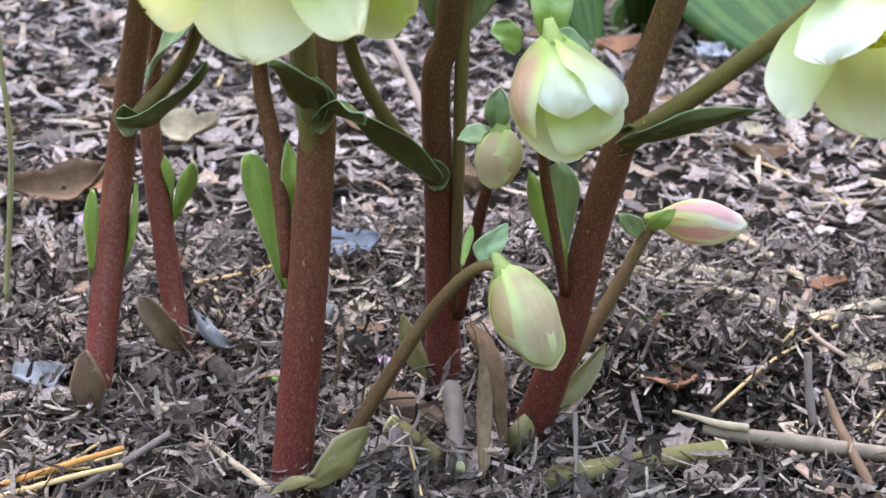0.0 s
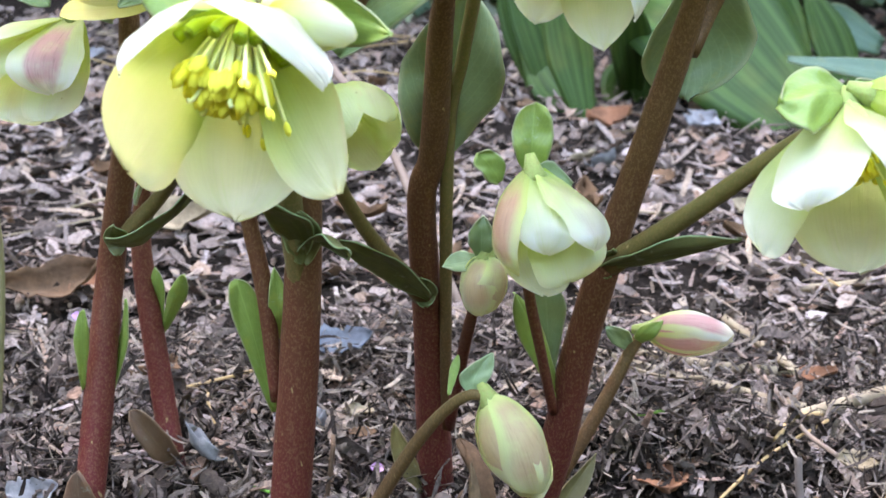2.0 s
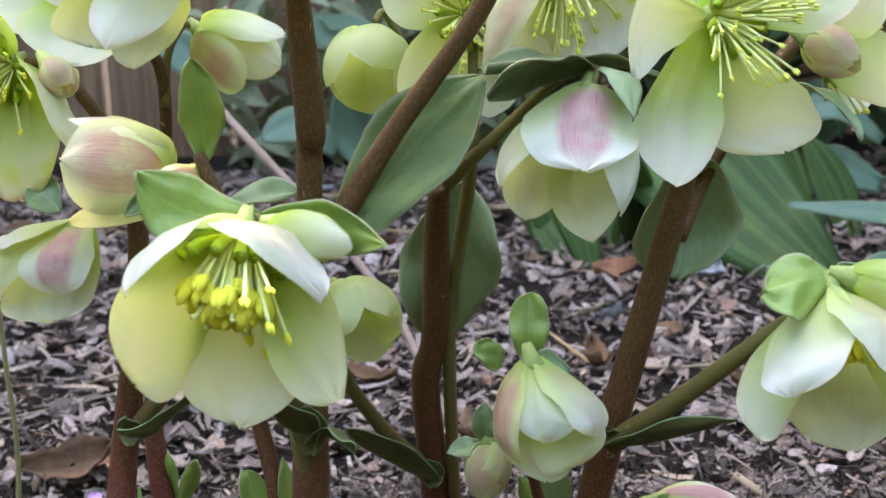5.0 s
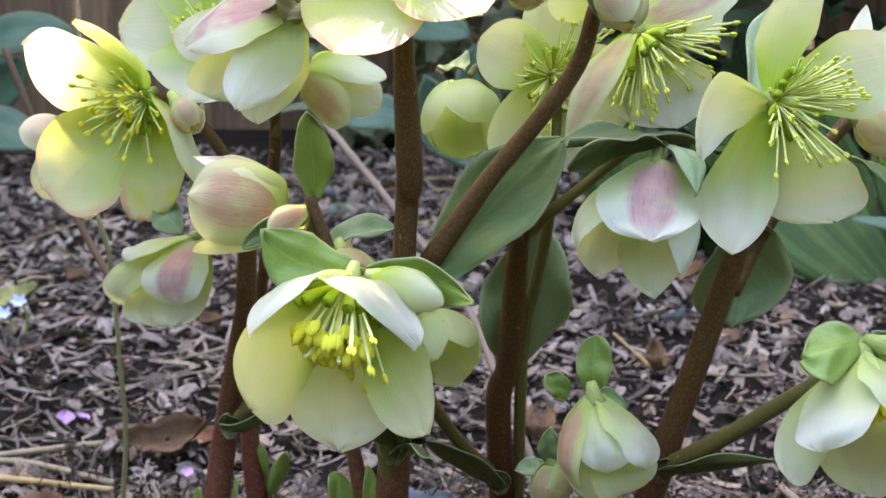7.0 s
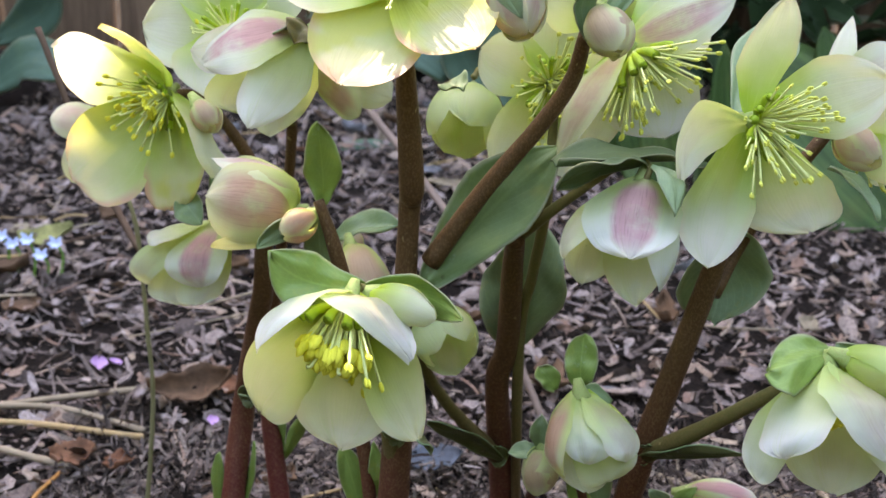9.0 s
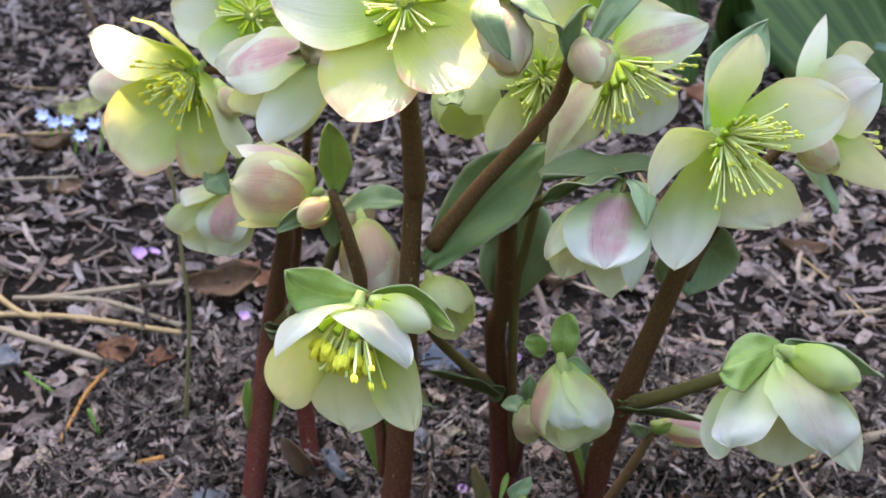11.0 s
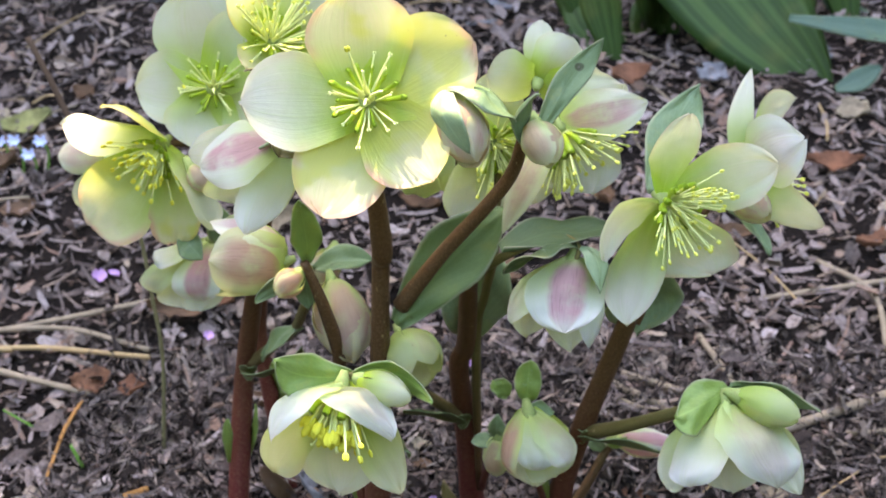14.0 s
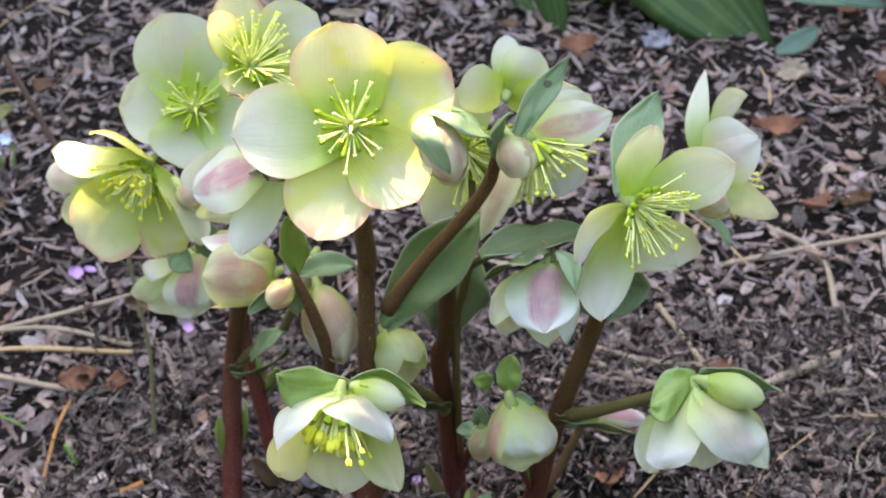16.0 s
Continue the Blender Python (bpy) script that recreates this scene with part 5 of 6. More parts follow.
leaf(shoot_c, 'leaf', (-0.0121, -0.03, 0.2904), (-0.0192, -0.02, 0.2901), (0.043, -0.556, 0.83), 0.0064, 0.3, 0.1, 'leaf_blue', 'oval', 0.0)
leaf(shoot_a, 'leaf', (-0.1409, 0.04, 0.2222), (-0.1287, 0.03, 0.2154), (0.015, -0.864, 0.504), 0.0072, 0.3, 0.1, 'leaf', 'oval', 0.0)
leaf(shoot_c, 'leaf', (-0.0688, -0.03, 0.3127), (-0.0736, -0.035, 0.3077), (0.139, -0.549, 0.824), 0.0074, 0.4, 0.2, 'sheath_pale', 'oval', 0.0)
leaf(shoot_b, 'leaf', (-0.0967, 0.03, 0.3193), (-0.0742, 0, 0.3127), (0.25, 0.258, 0.933), 0.0063, 0.4, 0.1, 'sheath_pale', 'oval', 0.0)

bract(shoot_a, (-0.1248, 0.0640, 0.1173), (-0.0858, 0.0500, 0.1424), (-0.1044, 0.0520, 0.1289), (-0.1091, 0.0660, 0.1166), (-0.11, 0.06, 0.20), 0.10, 'olive', 0.60)
bract(shoot_c, (-0.0390, -0.0195, 0.1406), (-0.0510, -0.0500, 0.1672), (-0.0478, -0.0240, 0.1491), (-0.0345, -0.0340, 0.1556), (-0.04, -0.13, 0.17), 0.10, 'olive', 0.75)
bract(shoot_c, (-0.0408, -0.0200, 0.1413), (-0.0217, -0.0460, 0.1488), (-0.0308, -0.0400, 0.1532), (-0.0335, -0.0185, 0.1410), (-0.03, -0.13, 0.17), 0.08, 'olive', 0.80)
bract(shoot_d, (0.0027, 0.0360, 0.1036), (-0.0285, 0.0040, 0.1366), (-0.0088, 0.0160, 0.1261), (-0.0165, 0.0260, 0.1143), (-0.01, -0.08, 0.14), 0.10, 'olive', 0.60)
bract(shoot_e, (0.0608, -0.0110, 0.1321), (0.0992, -0.0520, 0.1565), (0.0759, -0.0320, 0.1489), (0.0748, -0.0200, 0.1375), (0.08, -0.03, 0.22), 0.10, 'olive', 0.60)
bract(shoot_c, (-0.0532, 0.0020, 0.0723), (-0.0655, 0.0060, 0.1219), (-0.0664, -0.0000, 0.1075), (-0.0554, 0.0050, 0.1071), (-0.06, -0.10, 0.13), 0.08, 'leaf_bright', 0.05)
bract(shoot_a, (-0.1372, 0.0600, 0.0547), (-0.1335, 0.0540, 0.0912), (-0.1383, 0.0560, 0.0759), (-0.1314, 0.0540, 0.0786), (-0.13, 0.15, 0.08), 0.12, 'leaf_bright', 0.10)
bract(shoot_a, (-0.1281, 0.0680, 0.0493), (-0.1198, 0.0700, 0.0900), (-0.1246, 0.0720, 0.0680), (-0.1195, 0.0680, 0.0720), (-0.12, 0.17, 0.07), 0.05, 'leaf_bright', 0.30)
bract(shoot_b, (-0.1155, 0.1160, 0.0557), (-0.1016, 0.1000, 0.0893), (-0.1107, 0.1080, 0.0760), (-0.1013, 0.1040, 0.0775), (-0.11, 0.21, 0.08), 0.15, 'leaf_bright', 0.20)
bract(shoot_b, (-0.1159, 0.1180, 0.0558), (-0.1163, 0.1140, 0.0878), (-0.1185, 0.1160, 0.0746), (-0.1119, 0.1120, 0.0760), (-0.12, 0.21, 0.08), 0.10, 'leaf_bright', 0.50)
bract(shoot_e, (0.0500, 0.0000, 0.0760), (0.0320, -0.0080, 0.1222), (0.0356, -0.0060, 0.1011), (0.0440, 0.0020, 0.1016), (0.04, 0.10, 0.10), 0.15, 'leaf_bright', 0.30)
bract(shoot_e, (0.0462, 0.0080, 0.0829), (0.0432, 0.0100, 0.1194), (0.0382, 0.0080, 0.1069), (0.0525, 0.0100, 0.1076), (0.05, -0.09, 0.13), 0.06, 'leaf', 0.05)
bract(shoot_low, (0.0184, -0.0490, 0.1024), (0.0233, -0.0460, 0.1157), (0.0121, -0.0480, 0.1078), (0.0227, -0.0500, 0.1087), (0.02, -0.15, 0.13), 0.10, 'leaf_blue', 0.40)
bract(shoot_low, (0.0094, -0.0460, 0.1011), (0.0123, -0.0400, 0.1126), (0.0093, -0.0420, 0.1070), (0.0126, -0.0420, 0.1071), (0.01, 0.06, 0.11), 0.15, 'leaf_bright', 0.30)
bract(shoot_e, (0.0824, 0.0400, 0.0839), (0.0913, 0.0350, 0.0945), (0.0822, 0.0360, 0.0912), (0.0878, 0.0340, 0.0875), (0.08, 0.14, 0.09), 0.10, 'leaf_bright', 0.30)
bract(shoot_e, (0.0810, 0.0400, 0.0793), (0.0697, 0.0340, 0.0921), (0.0732, 0.0360, 0.0842), (0.0794, 0.0360, 0.0894), (0.08, -0.06, 0.11), 0.06, 'leaf_blue', 0.40)
bract(shoot_low, (-0.0431, -0.0400, 0.0154), (-0.0210, -0.0300, 0.0341), (-0.0344, -0.0360, 0.0311), (-0.0293, -0.0340, 0.0167), (-0.03, 0.07, 0.02), 0.10, 'sheath_pale', 0.50, 0.0, 'sheath')
bract(shoot_low, (-0.0389, -0.0420, 0.0188), (-0.0545, -0.0460, 0.0157), (-0.0465, -0.0440, 0.0220), (-0.0454, -0.0460, 0.0179), (-0.05, 0.06, 0.02), 0.10, 'sheath_pale', 0.70, 0.0, 'sheath')
bract(shoot_a, (-0.1346, 0.0260, 0.0037), (-0.1330, 0.0240, 0.0362), (-0.1398, 0.0240, 0.0198), (-0.1254, 0.0240, 0.0201), (-0.13, 0.12, 0.02), 0.20, 'sheath', 0.30, 0.0, 'sheath')
bract(shoot_e, (0.0309, 0.0040, 0.0067), (0.0356, 0.0040, 0.0223), (0.0290, 0.0020, 0.0161), (0.0390, 0.0020, 0.0151), (0.03, 0.10, 0.02), 0.15, 'sheath_pale', 0.50, 0.0, 'sheath')
bract(shoot_c, (-0.0394, -0.0205, 0.1368), (-0.0391, -0.0300, 0.1582), (-0.0461, -0.0190, 0.1456), (-0.0319, -0.0190, 0.1458), (-0.04, 0.08, 0.15), 0.14, 'olive', 0.10, 0.0, 'sheath')
bract(shoot_d, (0.0015, 0.0345, 0.1005), (-0.0004, 0.0290, 0.1141), (-0.0046, 0.0400, 0.1036), (0.0061, 0.0400, 0.1042), (0.00, 0.14, 0.10), 0.14, 'olive', 0.10, 0.0, 'sheath')
bract(shoot_a, (-0.1209, 0.0655, 0.1100), (-0.1198, 0.0600, 0.1238), (-0.1273, 0.0710, 0.1148), (-0.1164, 0.0710, 0.1151), (-0.12, 0.17, 0.11), 0.14, 'olive', 0.10, 0.0, 'sheath')
bract(shoot_e, (0.0634, -0.0130, 0.1294), (0.0639, -0.0180, 0.1412), (0.0594, -0.0060, 0.1322), (0.0691, -0.0080, 0.1338), (0.06, 0.09, 0.13), 0.14, 'olive', 0.10, 0.0, 'sheath')
bract(shoot_e, (0.0365, -0.0430, 0.1762), (0.0477, -0.0400, 0.1705), (0.0413, -0.0395, 0.1786), (0.0418, -0.0470, 0.1716), (0.042, -0.06, 0.165), 0.20, 'leaf', 0.7)

# ---- litter on the ground ----
def litter_material(name, stops, rough=0.85, scale=180):
    m = Mat(name, rough, 0.06)
    rnd = m.node("ShaderNodeNewGeometry").outputs["Random Per Island"]
    own = m.node("ShaderNodeObjectInfo").outputs["Random"]
    pick = m.math("FRACT", m.math("ADD", rnd, m.math("MULTIPLY", own, 7.31)))
    col = m.ramp(pick, stops)
    g = m.node("ShaderNodeTexNoise", Vector=m.coords(), Scale=float(scale), Detail=5.0, Roughness=0.7).outputs["Fac"]
    m.colour(m.mix(m.smooth(g, 0.3, 0.72), m.mix(0.6, col, (0.02, 0.015, 0.012)), col))
    m.bump(g, 0.8, 0.0016)
    return m.m


CHIP = litter_material("bark_and_leaf_flakes", [(0.0, (0.119, 0.086, 0.074)), (0.14, (0.243, 0.178, 0.151)), (0.36, (0.369, 0.276, 0.236)), (0.58, (0.476, 0.364, 0.323)),
                                                (0.72, (0.552, 0.394, 0.292)), (0.84, (0.397, 0.234, 0.167)), (0.94, (0.602, 0.479, 0.441)), (1.0, (0.670, 0.479, 0.335))], 0.75, 420)
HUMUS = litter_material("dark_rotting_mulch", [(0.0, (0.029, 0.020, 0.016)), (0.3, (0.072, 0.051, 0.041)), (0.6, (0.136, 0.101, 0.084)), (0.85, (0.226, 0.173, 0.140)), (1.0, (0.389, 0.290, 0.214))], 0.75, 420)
FIBRE = litter_material("shredded_bark_fibre", [(0.0, (0.015, 0.011, 0.010)), (0.3, (0.055, 0.041, 0.036)), (0.55, (0.159, 0.120, 0.102)), (0.8, (0.299, 0.232, 0.198)), (1.0, (0.488, 0.378, 0.294))], 0.75, 420)
CRUMB = litter_material("dark_soil_crumb", [(0.0, (0.014, 0.0105, 0.0085)), (0.6, (0.042, 0.032, 0.026)), (1.0, (0.10, 0.08, 0.067))])


def flake(rng, wide, thick, curl):
    """Points and faces of one chip: a bent, ragged flat piece with thickness, about two units long."""
    n = 8
    ring = []
    for k in range(n):
        a = 2 * math.pi * k / n + rng.uniform(-0.3, 0.3)
        r = rng.uniform(0.5, 1.15)
        x, y = math.cos(a) * r, math.sin(a) * wide * r
        ring.append((x, y, curl * x * x + 0.5 * curl * abs(y) + rng.uniform(-0.06, 0.06)))
    v = [(rng.uniform(-0.2, 0.2), 0, thick * 0.5)] + [(x, y, z + thick * 0.5) for x, y, z in ring] + [(x * 0.95, y * 0.95, z - thick * 0.5) for x, y, z in ring]
    f = [(0, 1 + k, 1 + (k + 1) % n) for k in range(n)]
    f += [(1 + k, 1 + n + k, 1 + n + (k + 1) % n, 1 + (k + 1) % n) for k in range(n)]
    return np.array(v), f


def shred(rng, wide):
    """A twisted strip of bark or stalk, two units long."""
    v, m = [], 4
    bow, tw, ph = rng.uniform(-0.1, 0.16), rng.uniform(-0.7, 0.7), rng.uniform(-0.14, 0.14)
    for j in range(m):
        s = j / (m - 1)
        x, w = -1 + 2 * s, wide * (0.6 + 0.6 * math.sin(math.pi * (0.15 + 0.7 * s))) * rng.uniform(0.7, 1.2)
        g, z, y = tw * (s - 0.5), bow * (x * x), ph * math.sin(3 * s)
        c, k = math.cos(g) * w, math.sin(g) * w
        h = wide * 0.35
        v += [(x, y - c, z - k), (x, y + c, z + k), (x, y + c * 0.8, z + k - h), (x, y - c * 0.8, z - k - h)]
    f = []
    for j in range(m - 1):
        i = 4 * j
        f += [(i + q, i + (q + 1) % 4, i + 4 + (q + 1) % 4, i + 4 + q) for q in range(4)]
    f += [(3, 2, 1, 0), (4 * m - 4, 4 * m - 3, 4 * m - 2, 4 * m - 1)]
    return np.array(v), f


def fragment(rng):
    """A torn, curled bit of leaf."""
    nu, nv = 5, 6
    curl, roll, ph = rng.uniform(-0.5, 0.9), rng.uniform(-0.6, 0.6), rng.uniform(0, 9)
    v = []
    for j in range(nv):
        s = j / (nv - 1)
        w = 0.62 * math.sin(math.pi * (0.12 + 0.76 * s)) ** 0.8 * rng.uniform(0.65, 1.2)
        for i in range(nu):
            u = -1 + 2 * i / (nu - 1)
            v.append((-1 + 2 * s, u * w + 0.1 * math.sin(ph + 3 * s), curl * u * u * 0.5 + roll * (s - 0.5) ** 2 * 2 + rng.uniform(-0.03, 0.03)))
    f = [(j * nu + i, j * nu + i + 1, (j + 1) * nu + i + 1, (j + 1) * nu + i) for j in range(nv - 1) for i in range(nu - 1)]
    return np.array(v), f


def scatter(name, label, material, kinds, count, area, sizes, tilt, lift, seed, hollow=None):
    """Many small pieces, joined, lying at random on the ground."""
    rng = random.Random(seed)
    verts, faces, base = [], [], 0
    for k in range(count):
        x, y = rng.uniform(*area[0]), area[1][0] + (area[1][1] - area[1][0]) * rng.random() ** 1.25
        v, f = kinds[rng.randrange(len(kinds))]
        s = sizes[0] + (sizes[1] - sizes[0]) * rng.random() ** 2.2
        rot = np.array(Euler((rng.gauss(0, tilt), rng.gauss(0, tilt), rng.uniform(0, 6.283))).to_matrix())
        # light pieces thin out here; the dark patch partly stands in for shade
        dark = math.exp(-(((x - 0.110) / 0.054) ** 2 + ((y - 0.050) / 0.042) ** 2) ** 1.5)
        if hollow is not None and rng.random() < dark * hollow:
            continue
        foot = math.exp(-(((x - 0.02) / 0.20) ** 2 + ((y + 0.03) / 0.13) ** 2) ** 2)
        if material is CHIP and rng.random() < 0.45 * foot:
            continue
        q = (v * s) @ rot.T + np.array((x, y, ground_height(x, y) + lift * rng.random()))
        verts.append(q)
        faces += [tuple(i + base for i in t) for t in f]
        base += len(v)
    me = bpy.data.meshes.new(name)
    me.from_pydata(np.concatenate(verts).tolist(), [], faces)
    me.materials.append(material)
    if kinds is BITS:
        me.shade_smooth()
    return tagged(new(name, me), label, "litter", kind="stuff")


_r = random.Random(11)
FLAKES = [flake(_r, _r.uniform(0.3, 0.75), _r.uniform(0.08, 0.18), _r.uniform(-0.15, 0.25)) for k in range(22)]
SHREDS = [shred(_r, _r.uniform(0.05, 0.14)) for k in range(18)]
BITS = [fragment(_r) for k in range(14)]
SPAN = ((-0.62, 0.68), (-0.14, 1.25))
NEAR = ((-0.28, 0.32), (-0.12, 0.30))
scatter("soil_crumbs", "dark crumbly soil between the mulch", CRUMB, FLAKES, 9000, SPAN, (0.0015, 0.006), 0.6, 0.005, 21)
scatter("mulch_flakes", "grey-brown flakes of bark and leaf mulch", CHIP, FLAKES, 17000, SPAN, (0.0018, 0.0105), 0.42, 0.010, 22, 0.97)
scatter("mulch_shreds", "shredded strips of grey and tan bark", CHIP, SHREDS, 15000, SPAN, (0.003, 0.0175), 0.36, 0.011, 23, 0.95)
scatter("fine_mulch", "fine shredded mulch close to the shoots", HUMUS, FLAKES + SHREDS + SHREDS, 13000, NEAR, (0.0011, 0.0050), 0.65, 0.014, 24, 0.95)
scatter("leaf_fragments", "torn curled fragments of dry leaves", CHIP, BITS, 1500, SPAN, (0.004, 0.0125), 0.5, 0.012, 25, 0.97)

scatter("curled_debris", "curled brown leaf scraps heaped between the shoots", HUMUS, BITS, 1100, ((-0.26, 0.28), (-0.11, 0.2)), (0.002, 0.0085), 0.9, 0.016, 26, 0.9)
# dark clods of soil, their darkness partly painted shade of the hollow
scatter("soil_clods", "dark soil clods and crumbs, partly standing in for shade in a hollow", CRUMB, FLAKES + BITS, 2600, ((0.05, 0.175), (0.00, 0.115)), (0.0011, 0.0055), 0.9, 0.010, 28)

scatter("mulch_fibre", "fine brown fibre and crumbled mulch round the stems", FIBRE, SHREDS, 30000, ((-0.27, 0.30), (-0.11, 0.24)), (0.0012, 0.0085), 0.6, 0.018, 27, 0.93)

CHIP_MESHES = []
for v, f in FLAKES[:5] + SHREDS[:5]:
    me = bpy.data.meshes.new("bark_chip")
    me.from_pydata((v * 0.009).tolist(), [], f)
    me.materials.append(CHIP)
    CHIP_MESHES.append(me)
_r = random.Random(31)
for k in range(280):
    x, y = _r.uniform(-0.24, 0.28), -0.06 + 0.42 * _r.random()
    s = _r.uniform(0.5, 1.25)
    if ((x - 0.118) / 0.06) ** 2 + ((y - 0.048) / 0.045) ** 2 < 1:
        continue
    ob = piece("bark_chip", CHIP_MESHES[_r.randrange(10)], pose(x, y, ground_height(x, y) + 0.007, _r.gauss(0, 18), _r.gauss(0, 18), _r.uniform(0, 360)) @ Matrix.Diagonal((s, s, s, 1)), ground)

BROWN_LEAF = {
    "brown": litter_material("dry_brown_leaf", [(0.0, (0.16, 0.085, 0.045)), (1.0, (0.24, 0.14, 0.085))], 0.7, 60),
    "grey": litter_material("grey_weathered_leaf", [(0.0, (0.26, 0.25, 0.25)), (1.0, (0.33, 0.32, 0.33))], 0.8, 60),
    "slate": litter_material("blue_grey_leaf", [(0.0, (0.10, 0.12, 0.15)), (1.0, (0.14, 0.16, 0.19))], 0.7, 60),
    "dry": litter_material("dry_split_sheath", [(0.0, (0.20, 0.13, 0.075)), (1.0, (0.28, 0.19, 0.115))], 0.75, 90),
    "tan": litter_material("tan_leaf", [(0.0, (0.36, 0.27, 0.17)), (1.0, (0.46, 0.36, 0.24))], 0.7, 60),
    "rust": litter_material("rust_leaf", [(0.0, (0.26, 0.11, 0.06)), (1.0, (0.32, 0.15, 0.085))], 0.7, 60),
    "yellow": litter_material("yellow_green_leaf", [(0.0, (0.30, 0.30, 0.10)), (1.0, (0.36, 0.34, 0.13))], 0.6, 60),
}
TWIG = {
    "tan": plain("pale_twig", (0.36, 0.27, 0.18), 0.7, 0.35, 150, 0.6),
    "grey": plain("grey_twig", (0.15, 0.115, 0.10), 0.8, 0.35, 150, 0.6),
    "brown": plain("brown_twig", (0.14, 0.085, 0.055), 0.75, 0.35, 150, 0.6),
    "straw": plain("straw_needle", (0.50, 0.33, 0.16), 0.55, 0.25, 150, 0.3),
    "orange": plain("orange_needle", (0.48, 0.22, 0.07), 0.55, 0.25, 150, 0.3),
    "pale_green": plain("olive_straw", (0.24, 0.21, 0.10), 0.55, 0.25, 150, 0.3),
    "sprout": plain("green_seedling", (0.16, 0.34, 0.06), 0.5, 0.25, 150, 0.3),
    "stalk": plain("olive_red_stalk", (0.14, 0.115, 0.045), 0.6, 0.55, 110, 0.5),
    "split": plain("split_grey_wood", (0.20, 0.15, 0.11), 0.85, 0.55, 140, 0.9),
    "cut": plain("pale_cut_pith", (0.42, 0.40, 0.22), 0.7, 0.3, 500, 0.3),
    "pink": plain("pinkish_twig", (0.29, 0.20, 0.155), 0.7, 0.25, 150, 0.4),
}


def dead_leaf(x, y, z, ln, half, turn, tilt, curl, look_of, label):
    """A curled fallen leaf."""
    rng = random.Random(round(x * 1e4) + round(y * 1e4))
    grid = []
    for j in range(13):
        s = j / 12
        w = half * math.sin(math.pi * min(1, 0.06 + s * 0.94)) ** 0.7 + 0.0004
        w *= 1 + 0.55 * noise.noise(Vector((s * 7, x * 60, y * 60)))
        row = []
        for i in range(9):
            u = -1 + i / 4
            zz = curl * half * (u * u) + curl * 0.5 * ln * (s - 0.5) ** 2 * 2 + 0.2 * half * noise.noise(Vector((u * 2 + x * 50, s * 4, 0)))
            row.append(Vector(((s - 0.5) * ln + 0.12 * half * noise.noise(Vector((u * 3, s * 5, x * 70))), u * w * (1 + 0.3 * noise.noise(Vector((s * 13, u, y * 80)))), zz)))
        grid.append(row)
    bm = bmesh.new()
    sheet(bm, grid)
    bm.transform(pose(x, y, ground_height(x, y) + z, tilt, rng.uniform(-8, 8), turn))
    ob = part("dead_leaf", bm, BROWN_LEAF[look_of])
    sol = ob.modifiers.new("thickness", "SOLIDIFY")
    sol.thickness = 0.0006
    return tagged(ob, label, "leaf")


def twig(name, pts, look_of, label, group="", wobble=0.25):
    bm = bmesh.new()
    tube(bm, curve_points(pts, 6), 8, True, 0.0, wobble)
    return tagged(part(name, bm, TWIG[look_of]), label, "twig", group)


dead_leaf(-0.0431, 0.1969, 0.01, 0.0341, 0.0114, 10, 10, 0.3, 'slate', 'blue-grey weathered leaf lying on the mulch')
dead_leaf(-0.0948, 0.0741, 0.02, 0.0285, 0.01, 120, 55, 0.4, 'grey', 'ragged grey weathered leaf propped against a stem')
dead_leaf(-0.2079, 0.2848, 0.014, 0.0537, 0.012, 12, 40, 0.8, 'brown', 'large curled brown leaf on the mulch')
dead_leaf(-0.1585, 0.404, 0.012, 0.0432, 0.0108, 0, 30, 0.7, 'tan', 'curled tan leaf on the mulch')
dead_leaf(0.147, 0.6672, 0.015, 0.0372, 0.014, 10, 10, 0.6, 'rust', 'rust-brown curled leaf near the strap-leaved plant')
dead_leaf(0.2235, 0.6794, 0.01, 0.0326, 0.013, 40, 10, 0.5, 'grey', 'pale grey leaf on the mulch')
dead_leaf(-0.4156, 0.5964, 0.01, 0.0472, 0.0136, 25, 10, 0.4, 'yellow', 'yellow-green fallen leaf on the soil')
dead_leaf(-0.2587, 0.1966, 0.01, 0.027, 0.01, 20, 15, 0.6, 'rust', 'rust-brown curled leaf among straw')
dead_leaf(-0.1917, 0.2969, 0.01, 0.0376, 0.0109, -20, 15, 0.6, 'rust', 'rust-brown curled leaf on the mulch')
dead_leaf(0.3044, 0.496, 0.01, 0.0481, 0.0106, 0, 10, 0.5, 'rust', 'rust-brown strip of bark on the mulch')
dead_leaf(0.2085, 0.4356, 0.01, 0.0186, 0.0067, 60, 20, 0.4, 'tan', 'small tan leaf on the mulch')
dead_leaf(-0.1575, 0.0435, 0.01, 0.0205, 0.0077, 30, 20, 0.4, 'grey', 'grey-brown leaf on the mulch')
dead_leaf(0.1908, 0.0908, 0.01, 0.0221, 0.0054, 5, 15, 0.4, 'tan', 'tan leaf strip on the mulch')
dead_leaf(-0.0023, 0.0954, 0.015, 0.0172, 0.0059, 80, 60, 0.6, 'tan', 'pale dry bract beside a stem')
dead_leaf(-0.0303, 0.1281, 0.01, 0.0155, 0.0047, 0, 8, 0.2, 'tan', 'pale wood chip on the mulch')
dead_leaf(-0.0277, 0.112, 0.01, 0.0127, 0.0035, 5, 8, 0.2, 'brown', 'brown wood chip on the mulch')
